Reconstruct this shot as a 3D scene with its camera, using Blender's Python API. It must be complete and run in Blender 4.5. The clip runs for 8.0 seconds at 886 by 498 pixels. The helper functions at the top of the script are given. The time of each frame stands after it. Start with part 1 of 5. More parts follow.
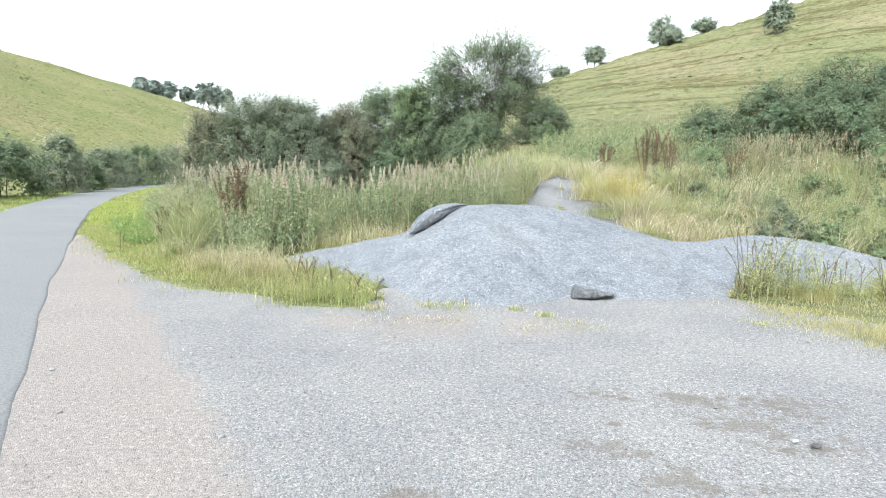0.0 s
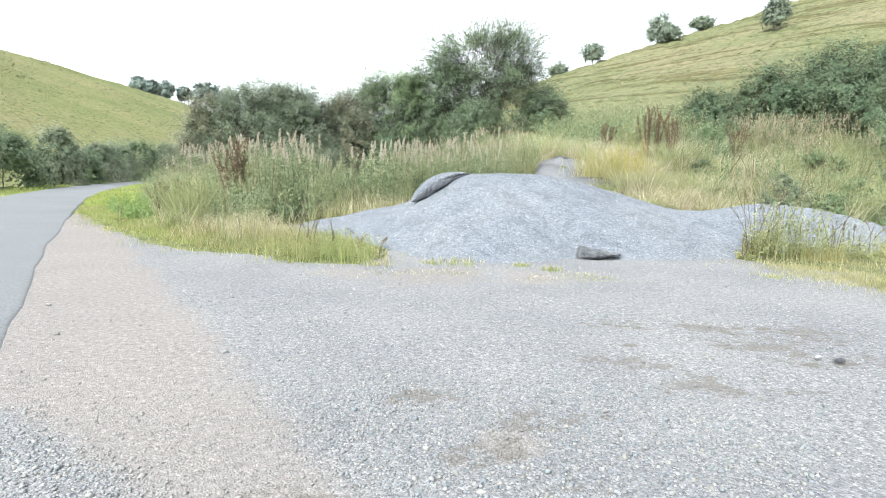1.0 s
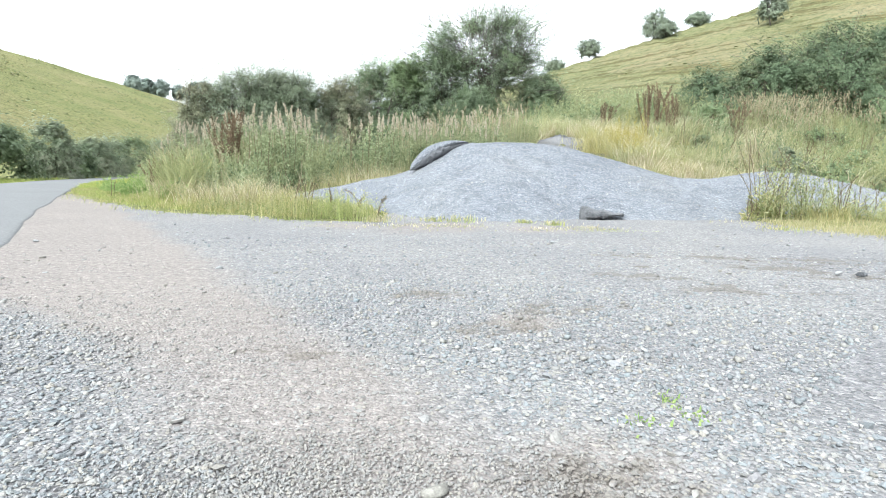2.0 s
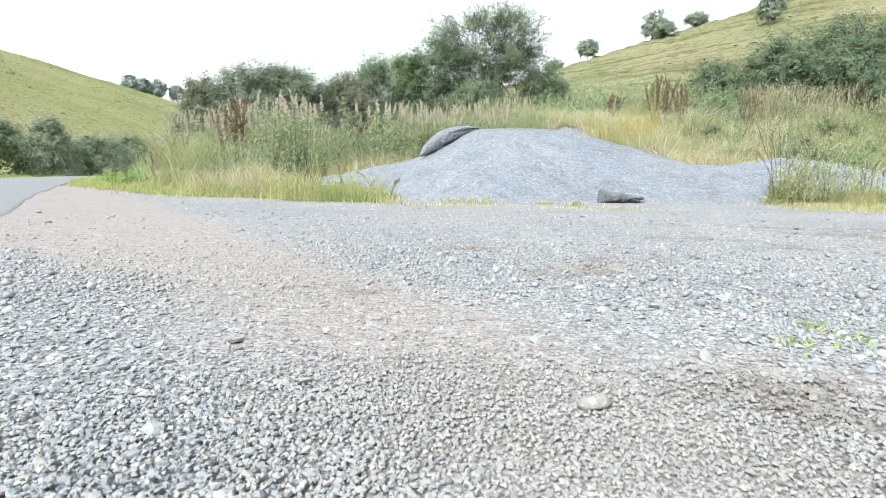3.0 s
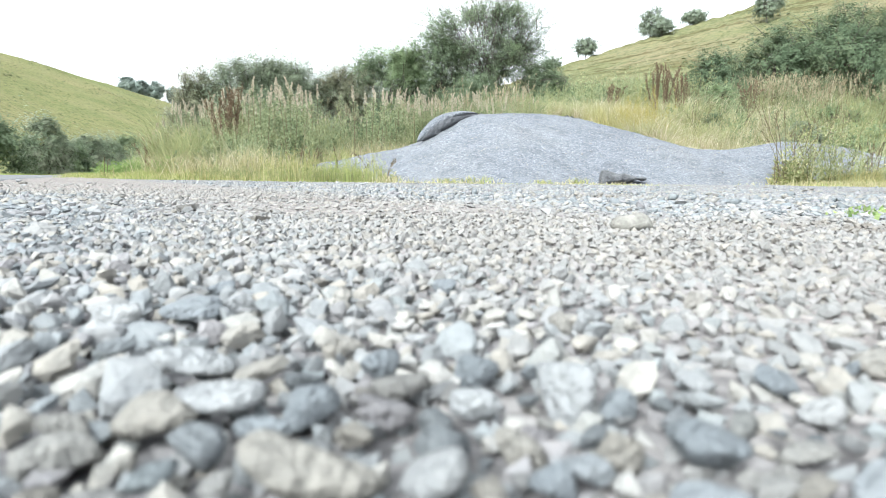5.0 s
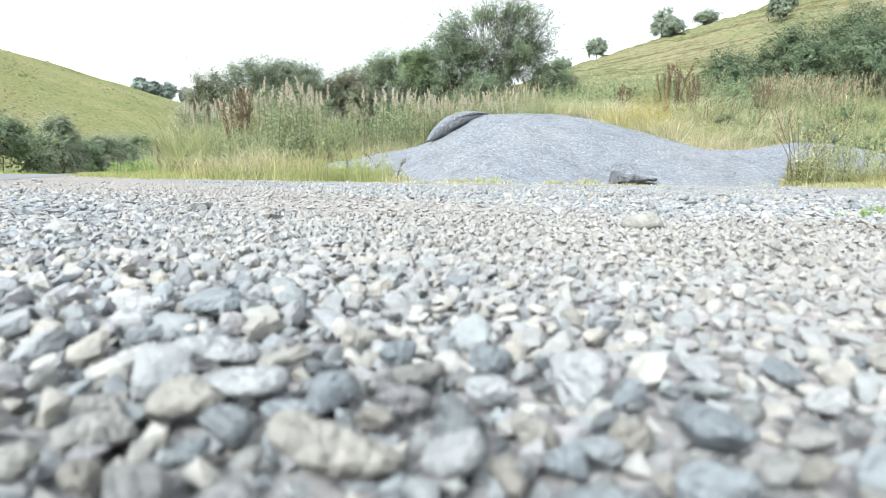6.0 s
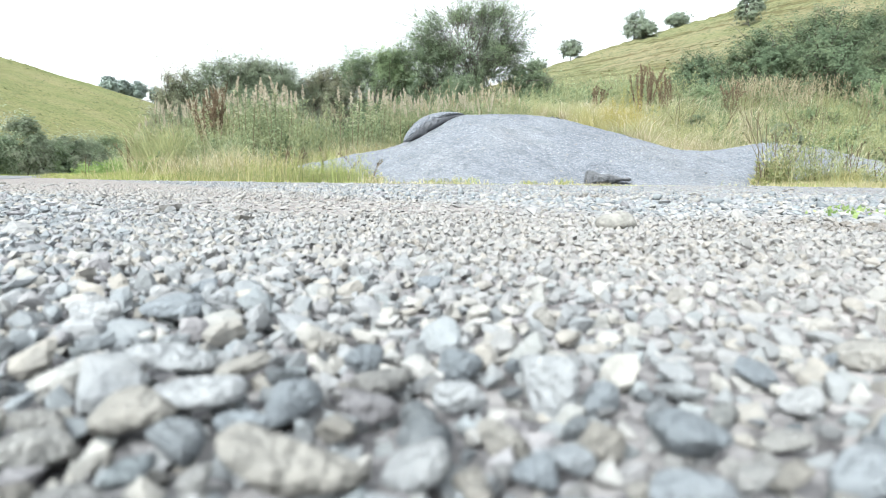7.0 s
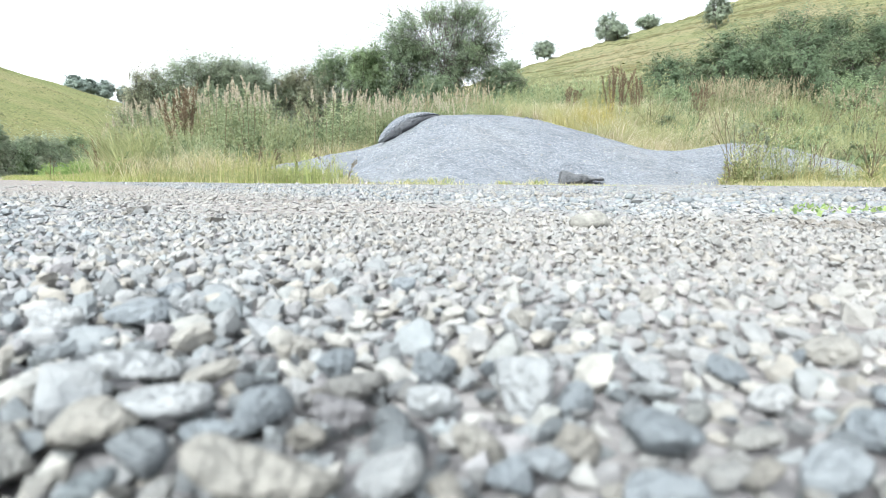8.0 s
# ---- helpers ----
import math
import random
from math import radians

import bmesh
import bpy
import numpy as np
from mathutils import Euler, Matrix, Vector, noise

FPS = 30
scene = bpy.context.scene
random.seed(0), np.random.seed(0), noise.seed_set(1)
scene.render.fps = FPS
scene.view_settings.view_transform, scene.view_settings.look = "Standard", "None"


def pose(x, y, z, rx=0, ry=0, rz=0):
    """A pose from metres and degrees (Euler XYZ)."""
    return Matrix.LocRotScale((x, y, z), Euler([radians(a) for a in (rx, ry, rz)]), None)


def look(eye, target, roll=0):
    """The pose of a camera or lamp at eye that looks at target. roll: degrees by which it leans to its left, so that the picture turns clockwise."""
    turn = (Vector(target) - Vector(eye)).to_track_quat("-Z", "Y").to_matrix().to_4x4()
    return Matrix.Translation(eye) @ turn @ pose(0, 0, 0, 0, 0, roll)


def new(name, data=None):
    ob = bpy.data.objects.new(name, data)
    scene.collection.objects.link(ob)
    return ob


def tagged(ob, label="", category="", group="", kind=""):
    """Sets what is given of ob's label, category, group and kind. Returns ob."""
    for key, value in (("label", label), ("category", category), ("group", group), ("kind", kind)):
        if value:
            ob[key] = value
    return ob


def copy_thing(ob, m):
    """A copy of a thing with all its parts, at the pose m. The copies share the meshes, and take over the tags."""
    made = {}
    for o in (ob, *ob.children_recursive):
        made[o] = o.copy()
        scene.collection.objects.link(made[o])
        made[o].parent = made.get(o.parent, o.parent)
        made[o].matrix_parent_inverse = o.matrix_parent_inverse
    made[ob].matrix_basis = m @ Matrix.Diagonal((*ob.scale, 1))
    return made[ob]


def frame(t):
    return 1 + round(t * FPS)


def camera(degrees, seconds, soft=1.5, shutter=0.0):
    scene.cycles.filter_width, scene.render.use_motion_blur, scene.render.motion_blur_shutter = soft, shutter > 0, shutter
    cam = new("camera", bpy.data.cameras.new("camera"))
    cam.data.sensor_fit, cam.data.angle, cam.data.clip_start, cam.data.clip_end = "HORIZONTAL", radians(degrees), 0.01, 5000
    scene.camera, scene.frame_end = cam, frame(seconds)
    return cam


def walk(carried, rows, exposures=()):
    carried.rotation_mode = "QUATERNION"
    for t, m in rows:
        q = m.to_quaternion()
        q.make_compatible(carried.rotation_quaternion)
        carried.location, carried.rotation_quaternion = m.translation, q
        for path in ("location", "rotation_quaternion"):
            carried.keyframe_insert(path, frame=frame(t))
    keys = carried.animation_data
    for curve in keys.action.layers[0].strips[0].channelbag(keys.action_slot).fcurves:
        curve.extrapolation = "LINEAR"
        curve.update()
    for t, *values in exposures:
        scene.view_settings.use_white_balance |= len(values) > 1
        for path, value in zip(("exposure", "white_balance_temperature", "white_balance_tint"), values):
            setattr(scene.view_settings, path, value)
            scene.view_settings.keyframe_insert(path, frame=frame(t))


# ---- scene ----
cam = camera(76.8, 8.0, soft=0.85)
PATH = [
    (0, (-0.016, 0.191, 1.809), (0.039, 2.172, 1.546), 0.9),
    (0.5, (-0.054, 0.23, 1.462), (0.003, 2.212, 1.201), 0.9),
    (1, (-0.096, 0.238, 1.183), (-0.033, 2.221, 0.924), 0.9),
    (1.5, (-0.116, 0.254, 0.886), (-0.046, 2.235, 0.627), 0.9),
    (1.7, (-0.109, 0.268, 0.756), (-0.037, 2.25, 0.496), 0.8),
    (2.8, (-0.33, 0.542, 0.367), (-0.248, 2.524, 0.112), 0.8),
    (3, (-0.365, 0.552, 0.33), (-0.28, 2.534, 0.075), 0.8),
    (3.5, (-0.397, 0.592, 0.286), (-0.307, 2.574, 0.033), 0.7),
    (4, (-0.389, 0.624, 0.217), (-0.295, 2.606, -0.034), 0.7),
    (4.2, (-0.371, 0.656, 0.16), (-0.276, 2.637, -0.091), 0.7),
    (4.3, (-0.370, 0.656, 0.118), (-0.274, 2.637, -0.133), 0.6),
    (4.4, (-0.369, 0.655, 0.089), (-0.272, 2.636, -0.162), 0.6),
    (4.5, (-0.368, 0.656, 0.060), (-0.271, 2.638, -0.191), 0.5),
    (4.6, (-0.365, 0.664, 0.063), (-0.269, 2.646, -0.188), 0.5),
    (4.8, (-0.354, 0.690, 0.070), (-0.260, 2.672, -0.181), 0.5),
    (5, (-0.348, 0.706, 0.059), (-0.259, 2.688, -0.192), 0.5),
    (5.2, (-0.351, 0.699, 0.056), (-0.321, 2.683, -0.195), 0.5),
    (6.3, (-0.349, 0.702, 0.058), (-0.266, 2.685, -0.192), 0.6),
    (6.5, (-0.348, 0.706, 0.057), (-0.245, 2.687, -0.192), 0.5),
    (7, (-0.347, 0.706, 0.057), (-0.21, 2.686, -0.191), 0.5),
    (7.3, (-0.343, 0.715, 0.056), (-0.033, 2.675, -0.189), 0.4),
    (7.5, (-0.345, 0.708, 0.057), (-0.083, 2.675, -0.188), 0.3),
    (8, (-0.346, 0.708, 0.057), (-0.124, 2.68, -0.189), 0.3),
]
walk(cam, [(t, look(eye, target, roll)) for t, eye, target, roll in PATH], [(0, 2.42, 6120, 4.5), (8, 2.42, 6120, 4.5)])
cam.data.dof.use_dof, cam.data.dof.focus_distance, cam.data.dof.aperture_fstop = True, 5.0, 13.0

# ---- world, sun, exposure ----
SUN_EL, SUN_AZ = 40, 212
world = bpy.data.worlds.new("overcast_sky")
scene.world = world
world.use_nodes = True
wn, wl = world.node_tree.nodes, world.node_tree.links
sky = wn.new("ShaderNodeTexSky")
sky.sky_type = "NISHITA"
sky.sun_disc = False
sky.sun_elevation, sky.sun_rotation = radians(SUN_EL), radians(SUN_AZ)
sky.air_density, sky.dust_density, sky.ozone_density = 1.0, 6.0, 1.0
grey_sky = wn.new("ShaderNodeHueSaturation")
grey_sky.inputs["Saturation"].default_value = 0.18
wl.new(sky.outputs[0], grey_sky.inputs["Color"])
cloud = wn.new("ShaderNodeMix")
cloud.data_type = "RGBA"
cloud.inputs[0].default_value = 0.8
cloud.inputs[7].default_value = (2.14, 2.16, 2.2, 1)
wl.new(grey_sky.outputs[0], cloud.inputs[6])
wl.new(cloud.outputs[2], wn["Background"].inputs["Color"])
wn["Background"].inputs["Strength"].default_value = 0.15

sun_data = bpy.data.lights.new("sun", "SUN")
sun_data.energy, sun_data.angle, sun_data.color = 1.25, radians(25), (1.0, 0.98, 0.95)
sun = new("sun", sun_data)
sa, se = radians(SUN_AZ), radians(SUN_EL)
sun.matrix_world = look((0, 0, 30), (-math.sin(sa) * math.cos(se), -math.cos(sa) * math.cos(se), 30 - math.sin(se)))


# ---- materials ----
def material(name, rough=0.9, spec=0.25):
    m = bpy.data.materials.new(name)
    m.use_nodes = True
    b = m.node_tree.nodes["Principled BSDF"]
    b.inputs["Roughness"].default_value = rough
    b.inputs["Specular IOR Level"].default_value = spec
    return m, m.node_tree.nodes, m.node_tree.links, b


def ramp(nodes, links, source, stops, ease=False):
    r = nodes.new("ShaderNodeValToRGB")
    e = r.color_ramp.elements
    if ease:
        r.color_ramp.interpolation = "EASE"
    e[0].position, e[0].color = stops[0][0], (*stops[0][1], 1)
    e[1].position, e[1].color = stops[-1][0], (*stops[-1][1], 1)
    for p, c in stops[1:-1]:
        e.new(p).color = (*c, 1)
    links.new(source, r.inputs["Fac"])
    return r.outputs["Color"]


def tex(nodes, links, kind, vector, scale, **kw):
    n = nodes.new(kind)
    n.inputs["Scale"].default_value = scale
    for k, v in kw.items():
        n.inputs[k].default_value = v
    if vector is not None:
        links.new(vector, n.inputs["Vector"])
    return n


def mix(nodes, links, fac, a, b, blend="MIX"):
    n = nodes.new("ShaderNodeMix")
    n.data_type, n.blend_type = "RGBA", blend
    if isinstance(fac, (int, float)):
        n.inputs[0].default_value = fac
    else:
        links.new(fac, n.inputs[0])
    for s, i in ((a, 6), (b, 7)):
        if isinstance(s, tuple):
            n.inputs[i].default_value = (*s, 1)
        else:
            links.new(s, n.inputs[i])
    return n.outputs[2]


def maths(nodes, links, op, a, b=0.0, c=None):
    n = nodes.new("ShaderNodeMath")
    n.operation = op
    for s, i in ((a, 0), (b, 1), (c, 2)):
        if s is None:
            continue
        if isinstance(s, (int, float)):
            n.inputs[i].default_value = s
        else:
            links.new(s, n.inputs[i])
    return n.outputs[0]


def bump(nodes, links, bsdf, height, strength=0.5, distance=0.02):
    n = nodes.new("ShaderNodeBump")
    n.inputs["Strength"].default_value, n.inputs["Distance"].default_value = strength, distance
    links.new(height, n.inputs["Height"])
    links.new(n.outputs[0], bsdf.inputs["Normal"])


STONE_STOPS = [(0.0, (0.130, 0.141, 0.150)), (0.1, (0.158, 0.171, 0.181)), (0.2, (0.175, 0.190, 0.202)), (0.34, (0.200, 0.204, 0.210)), (0.44, (0.204, 0.196, 0.204)), (0.53, (0.184, 0.208, 0.222)), (0.62, (0.240, 0.226, 0.203)),
               (0.7, (0.198, 0.192, 0.180)), (0.8, (0.216, 0.222, 0.231)), (0.9, (0.256, 0.249, 0.232)), (1.0, (0.285, 0.284, 0.280))]
WORN = [(1.5, 4.62, 0.34), (2.2, 4.6, 0.42), (2.9, 4.52, 0.45), (2.3, 4.1, 0.4), (2.5, 3.75, 0.42), (1.6, 3.3, 0.36), (2.0, 3.25, 0.36), (0.56, 2.84, 0.34), (-0.1, 3.15, 0.24), (0.26, 1.38, 0.22), (0.5, 2.2, 0.22), (0.13, 2.5, 0.26), (-0.53, 2.16, 0.2), (1.2, 3.7, 0.3)]


# broken dark lips where the surface has sunk a little
LIPS = [(2.48, 4.62, 0.11), (2.67, 4.62, 0.13), (2.83, 4.56, 0.13), (2.88, 4.40, 0.12), (2.89, 4.24, 0.12), (2.94, 4.12, 0.10), (2.09, 4.71, 0.12), (2.19, 4.59, 0.11), (2.27, 4.50, 0.11),
        (1.41, 4.71, 0.11), (1.52, 4.65, 0.13), (1.63, 4.60, 0.11), (1.40, 4.10, 0.12), (2.45, 3.72, 0.13), (2.72, 3.74, 0.14)]
FINES = [(0.25, 1.4, 0.3), (0.0, 6.9, 0.9), (1.3, 6.8, 0.8), (-1.0, 6.9, 0.6), (0.3, 2.6, 0.2)]


def spots(n, l, x, y, places, squash):
    """1 in the middle of each place (x, y, reach), falling to 0 at its rim."""
    best = None
    for px, py, pr in places:
        dx, dy = maths(n, l, "SUBTRACT", x, px), maths(n, l, "MULTIPLY", maths(n, l, "SUBTRACT", y, py), squash)
        d = maths(n, l, "SQRT", maths(n, l, "ADD", maths(n, l, "MULTIPLY", dx, dx), maths(n, l, "MULTIPLY", dy, dy)))
        m = maths(n, l, "SUBTRACT", 1.0, maths(n, l, "DIVIDE", d, pr))
        best = m if best is None else maths(n, l, "MAXIMUM", best, m)
    return best


def dirt(n, l, co):
    """Where dust and soil lie on the lay-by: a driven strip beside the lane, and worn hollows. Gives two masks."""
    sep = n.new("ShaderNodeSeparateXYZ")
    l.new(co, sep.inputs[0])
    x, y = sep.outputs[0], sep.outputs[1]
    wob = tex(n, l, "ShaderNodeTexNoise", co, 1.1, Detail=6, Roughness=0.65)
    w = maths(n, l, "MULTIPLY", maths(n, l, "SUBTRACT", wob.outputs["Fac"], 0.5), 1.3)
    off = maths(n, l, "ADD", maths(n, l, "ADD", maths(n, l, "MULTIPLY", x, 0.84), maths(n, l, "MULTIPLY", y, 0.53)), maths(n, l, "MULTIPLY", w, 0.55))
    low = maths(n, l, "MULTIPLY", maths(n, l, "MAXIMUM", maths(n, l, "SUBTRACT", y, 2.3), 0.0), 0.8)
    rise = n.new("ShaderNodeMapRange")
    rise.interpolation_type = "SMOOTHSTEP"
    rise.inputs["From Min"].default_value, rise.inputs["From Max"].default_value = 0.0, 0.45
    l.new(maths(n, l, "ADD", off, low), rise.inputs["Value"])
    fall = n.new("ShaderNodeMapRange")
    fall.interpolation_type = "SMOOTHSTEP"
    fall.inputs["From Min"].default_value, fall.inputs["From Max"].default_value = 1.02, 0.7
    l.new(off, fall.inputs["Value"])
    swept = n.new("ShaderNodeMapRange")
    swept.inputs["From Min"].default_value, swept.inputs["From Max"].default_value = 1.6, 3.0
    swept.inputs["To Min"].default_value = 0.9
    l.new(y, swept.inputs["Value"])
    strip = maths(n, l, "MULTIPLY", maths(n, l, "MULTIPLY", rise.outputs[0], fall.outputs[0]), swept.outputs[0])
    tan = n.new("ShaderNodeMapRange")
    tan.inputs["From Min"].default_value, tan.inputs["From Max"].default_value, tan.inputs["To Max"].default_value = 0.1, 0.6, 0.8
    l.new(maths(n, l, "ADD", spots(n, l, x, y, FINES, 1.0), maths(n, l, "MULTIPLY", w, 1.6)), tan.inputs["Value"])
    strip = maths(n, l, "MAXIMUM", strip, tan.outputs[0])
    soil = spots(n, l, x, y, WORN, 1.7)
    broken = tex(n, l, "ShaderNodeTexNoise", co, 7.0, Detail=6, Roughness=0.7)
    soil = maths(n, l, "ADD", maths(n, l, "MULTIPLY", soil, 0.62), maths(n, l, "MULTIPLY", w, 1.8))
    soil = maths(n, l, "ADD", soil, maths(n, l, "MULTIPLY", maths(n, l, "SUBTRACT", broken.outputs["Fac"], 0.5), 3.2))
    hollow = n.new("ShaderNodeMapRange")
    hollow.inputs["From Min"].default_value, hollow.inputs["From Max"].default_value = 0.2, 0.5
    l.new(soil, hollow.inputs["Value"])
    lip = n.new("ShaderNodeMapRange")
    lip.inputs["From Min"].default_value, lip.inputs["From Max"].default_value, lip.inputs["To Max"].default_value = 0.3, 0.6, 1.25
    l.new(maths(n, l, "ADD", spots(n, l, x, y, LIPS, 1.7), maths(n, l, "MULTIPLY", maths(n, l, "SUBTRACT", broken.outputs["Fac"], 0.5), 1.6)), lip.inputs["Value"])
    return strip, maths(n, l, "MAXIMUM", hollow.outputs[0], lip.outputs[0])


def stone_material(name, by_object, stops=None):
    m, n, l, b = material(name, 0.85, 0.25)
    src = n.new("ShaderNodeObjectInfo").outputs["Random"] if by_object else n.new("ShaderNodeNewGeometry").outputs["Random Per Island"]
    col = ramp(n, l, src, stops or STONE_STOPS)
    co = n.new("ShaderNodeTexCoord").outputs["Object"]
    grain = tex(n, l, "ShaderNodeTexNoise", co, 130 if not by_object else 3.2, Detail=7, Roughness=0.6)
    col = mix(n, l, 0.4 if by_object else 0.7, col, ramp(n, l, grain.outputs["Fac"], [(0.32, (0.66, 0.68, 0.70)), (0.5, (0.98, 0.98, 0.98)), (0.68, (1.18, 1.16, 1.13))]), "MULTIPLY")
    if not by_object:
        strip, hollow = dirt(n, l, co)
        col = mix(n, l, maths(n, l, "MULTIPLY", strip, 0.95), col, mix(n, l, 0.62, col, (0.232, 0.215, 0.196)))
        col = mix(n, l, maths(n, l, "MULTIPLY", hollow, 0.85), col, mix(n, l, 0.6, col, (0.125, 0.104, 0.084)))
    l.new(col, b.inputs["Base Color"])
    fine = tex(n, l, "ShaderNodeTexNoise", co, 330 if not by_object else 5.0, Detail=5)
    bump(n, l, b, fine.outputs["Fac"], 0.6, 0.003 if not by_object else 0.022)
    return m


MAT_STONE = stone_material("limestone_chippings", False, [(p, tuple(1.07 * v for v in c)) for p, c in STONE_STOPS])
# same stops darkened: shade over the nearest stones is put into their colour
MAT_STONE_SHADED = stone_material("shaded_limestone_chipping", True, [(p, tuple(0.81 * v for v in c)) for p, c in STONE_STOPS])
MAT_STONE_PALE = stone_material("pale_limestone_chipping", True, [(0.0, (0.23, 0.235, 0.24)), (0.5, (0.265, 0.274, 0.283)), (1.0, (0.31, 0.313, 0.315))])
MAT_STONE_WARM = stone_material("buff_limestone_chipping", True, [(0.0, (0.185, 0.176, 0.160)), (0.5, (0.222, 0.213, 0.196)), (1.0, (0.265, 0.254, 0.236))])
MAT_STONE_SLATE = stone_material("blue_grey_limestone_chipping", True, [(0.0, (0.14, 0.155, 0.168)), (0.5, (0.175, 0.193, 0.21)), (1.0, (0.215, 0.23, 0.245))])


def gravel_material(name, heap):
    """Loose limestone chippings: cell by cell colour, with dusty and worn areas on the level."""
    m, n, l, b = material(name, 0.92, 0.2)
    co = n.new("ShaderNodeTexCoord").outputs["Object"]
    cell = tex(n, l, "ShaderNodeTexVoronoi", co, 64 if heap else 95)
    grey = n.new("ShaderNodeSeparateColor")
    l.new(cell.outputs["Color"], grey.inputs[0])
    base = ramp(n, l, grey.outputs[0], [(0.0, (0.115, 0.12, 0.127)), (0.25, (0.16, 0.165, 0.172)), (0.6, (0.19, 0.194, 0.199)), (0.85, (0.225, 0.227, 0.228)), (1.0, (0.31, 0.312, 0.31))])
    big = tex(n, l, "ShaderNodeTexNoise", co, 0.55, Detail=6, Roughness=0.62)
    if heap:
        tint = ramp(n, l, big.outputs["Fac"], [(0.32, (0.80, 0.84, 0.94)), (0.5, (0.94, 0.985, 1.075)), (0.68, (1.0, 1.025, 1.08))])
        col = mix(n, l, 1.0, base, tint, "MULTIPLY")
        patch = tex(n, l, "ShaderNodeTexNoise", co, 2.6, Detail=5, Roughness=0.65)
        col = mix(n, l, 1.0, col, ramp(n, l, patch.outputs["Fac"], [(0.34, (0.80, 0.80, 0.81)), (0.5, (1.0, 1.0, 1.0)), (0.66, (1.08, 1.08, 1.07))]), "MULTIPLY")
        speck = tex(n, l, "ShaderNodeTexNoise", co, 17, Detail=7, Roughness=0.75)
        col = mix(n, l, 0.8, col, ramp(n, l, speck.outputs["Fac"], [(0.30, (0.42, 0.43, 0.46)), (0.42, (0.88, 0.88, 0.89)), (0.55, (1.06, 1.06, 1.06)), (0.68, (1.42, 1.42, 1.40))]), "MULTIPLY")
    else:
        cool = tex(n, l, "ShaderNodeTexNoise", co, 0.8, Detail=3)
        col = mix(n, l, 1.0, base, ramp(n, l, cool.outputs["Fac"], [(0.35, (0.885, 0.857, 0.872)), (0.65, (1.058, 1.015, 0.992))]), "MULTIPLY")
        strip, hollow = dirt(n, l, co)
        col = mix(n, l, strip, col, mix(n, l, 0.6, col, (0.222, 0.190, 0.172)))
        speck = tex(n, l, "ShaderNodeTexNoise", co, 26, Detail=7, Roughness=0.75)
        col = mix(n, l, 0.9, col, ramp(n, l, speck.outputs["Fac"], [(0.33, (0.44, 0.44, 0.45)), (0.44, (0.92, 0.92, 0.92)), (0.55, (1.05, 1.05, 1.05)), (0.66, (1.55, 1.54, 1.53))]), "MULTIPLY")
        col = mix(n, l, maths(n, l, "MULTIPLY", hollow, 0.78), col, mix(n, l, 0.75, col, (0.115, 0.10, 0.086)))
    l.new(col, b.inputs["Base Color"])
    h = maths(n, l, "SUBTRACT", 1.0, cell.outputs["Distance"])
    lump = tex(n, l, "ShaderNodeTexNoise", co, 9, Detail=5)
    bump(n, l, b, maths(n, l, "ADD", h, lump.outputs["Fac"]), 0.9 if heap else 0.4, 0.018)
    return m


MAT_GRAVEL = gravel_material("layby_gravel", False)
MAT_HEAP = gravel_material("heaped_planings", True)


def rough_material(name, stops, scale, fine, bump_distance, rough=0.92, strength=0.6):
    """A surface with broad patches and fine grain."""
    m, n, l, b = material(name, rough, 0.2)
    co = n.new("ShaderNodeTexCoord").outputs["Object"]
    big = tex(n, l, "ShaderNodeTexNoise", co, scale, Detail=8, Roughness=0.6)
    col = ramp(n, l, big.outputs["Fac"], stops)
    small = tex(n, l, "ShaderNodeTexNoise", co, fine, Detail=5, Roughness=0.7)
    col = mix(n, l, 0.8, col, ramp(n, l, small.outputs["Fac"], [(0.3, (0.6, 0.6, 0.6)), (0.7, (1.3, 1.3, 1.3))]), "MULTIPLY")
    l.new(col, b.inputs["Base Color"])
    bump(n, l, b, small.outputs["Fac"], strength, bump_distance)
    return m


MAT_ROAD = rough_material("worn_asphalt", [(0.3, (0.150, 0.153, 0.158)), (0.7, (0.172, 0.176, 0.182))], 0.35, 45, 0.006)
# dark planings; on the mound's crust this tone also stands for overhang shade
MAT_CRUST = rough_material("dark_planings_and_shade", [(0.3, (0.092, 0.097, 0.108)), (0.7, (0.162, 0.167, 0.182))], 3, 60, 0.03, strength=1.0)
MAT_CLOD = rough_material("grey_bound_planings", [(0.3, (0.095, 0.10, 0.11)), (0.7, (0.215, 0.22, 0.23))], 12, 40, 0.05, strength=1.0)
MAT_TRACK = rough_material("trodden_grey_soil", [(0.3, (0.12, 0.112, 0.105)), (0.5, (0.155, 0.155, 0.163)), (0.7, (0.19, 0.192, 0.20))], 1.2, 30, 0.03, strength=1.0)
MAT_BARK = rough_material("grey_bark", [(0.3, (0.07, 0.064, 0.056)), (0.7, (0.15, 0.138, 0.12))], 4, 30, 0.02)


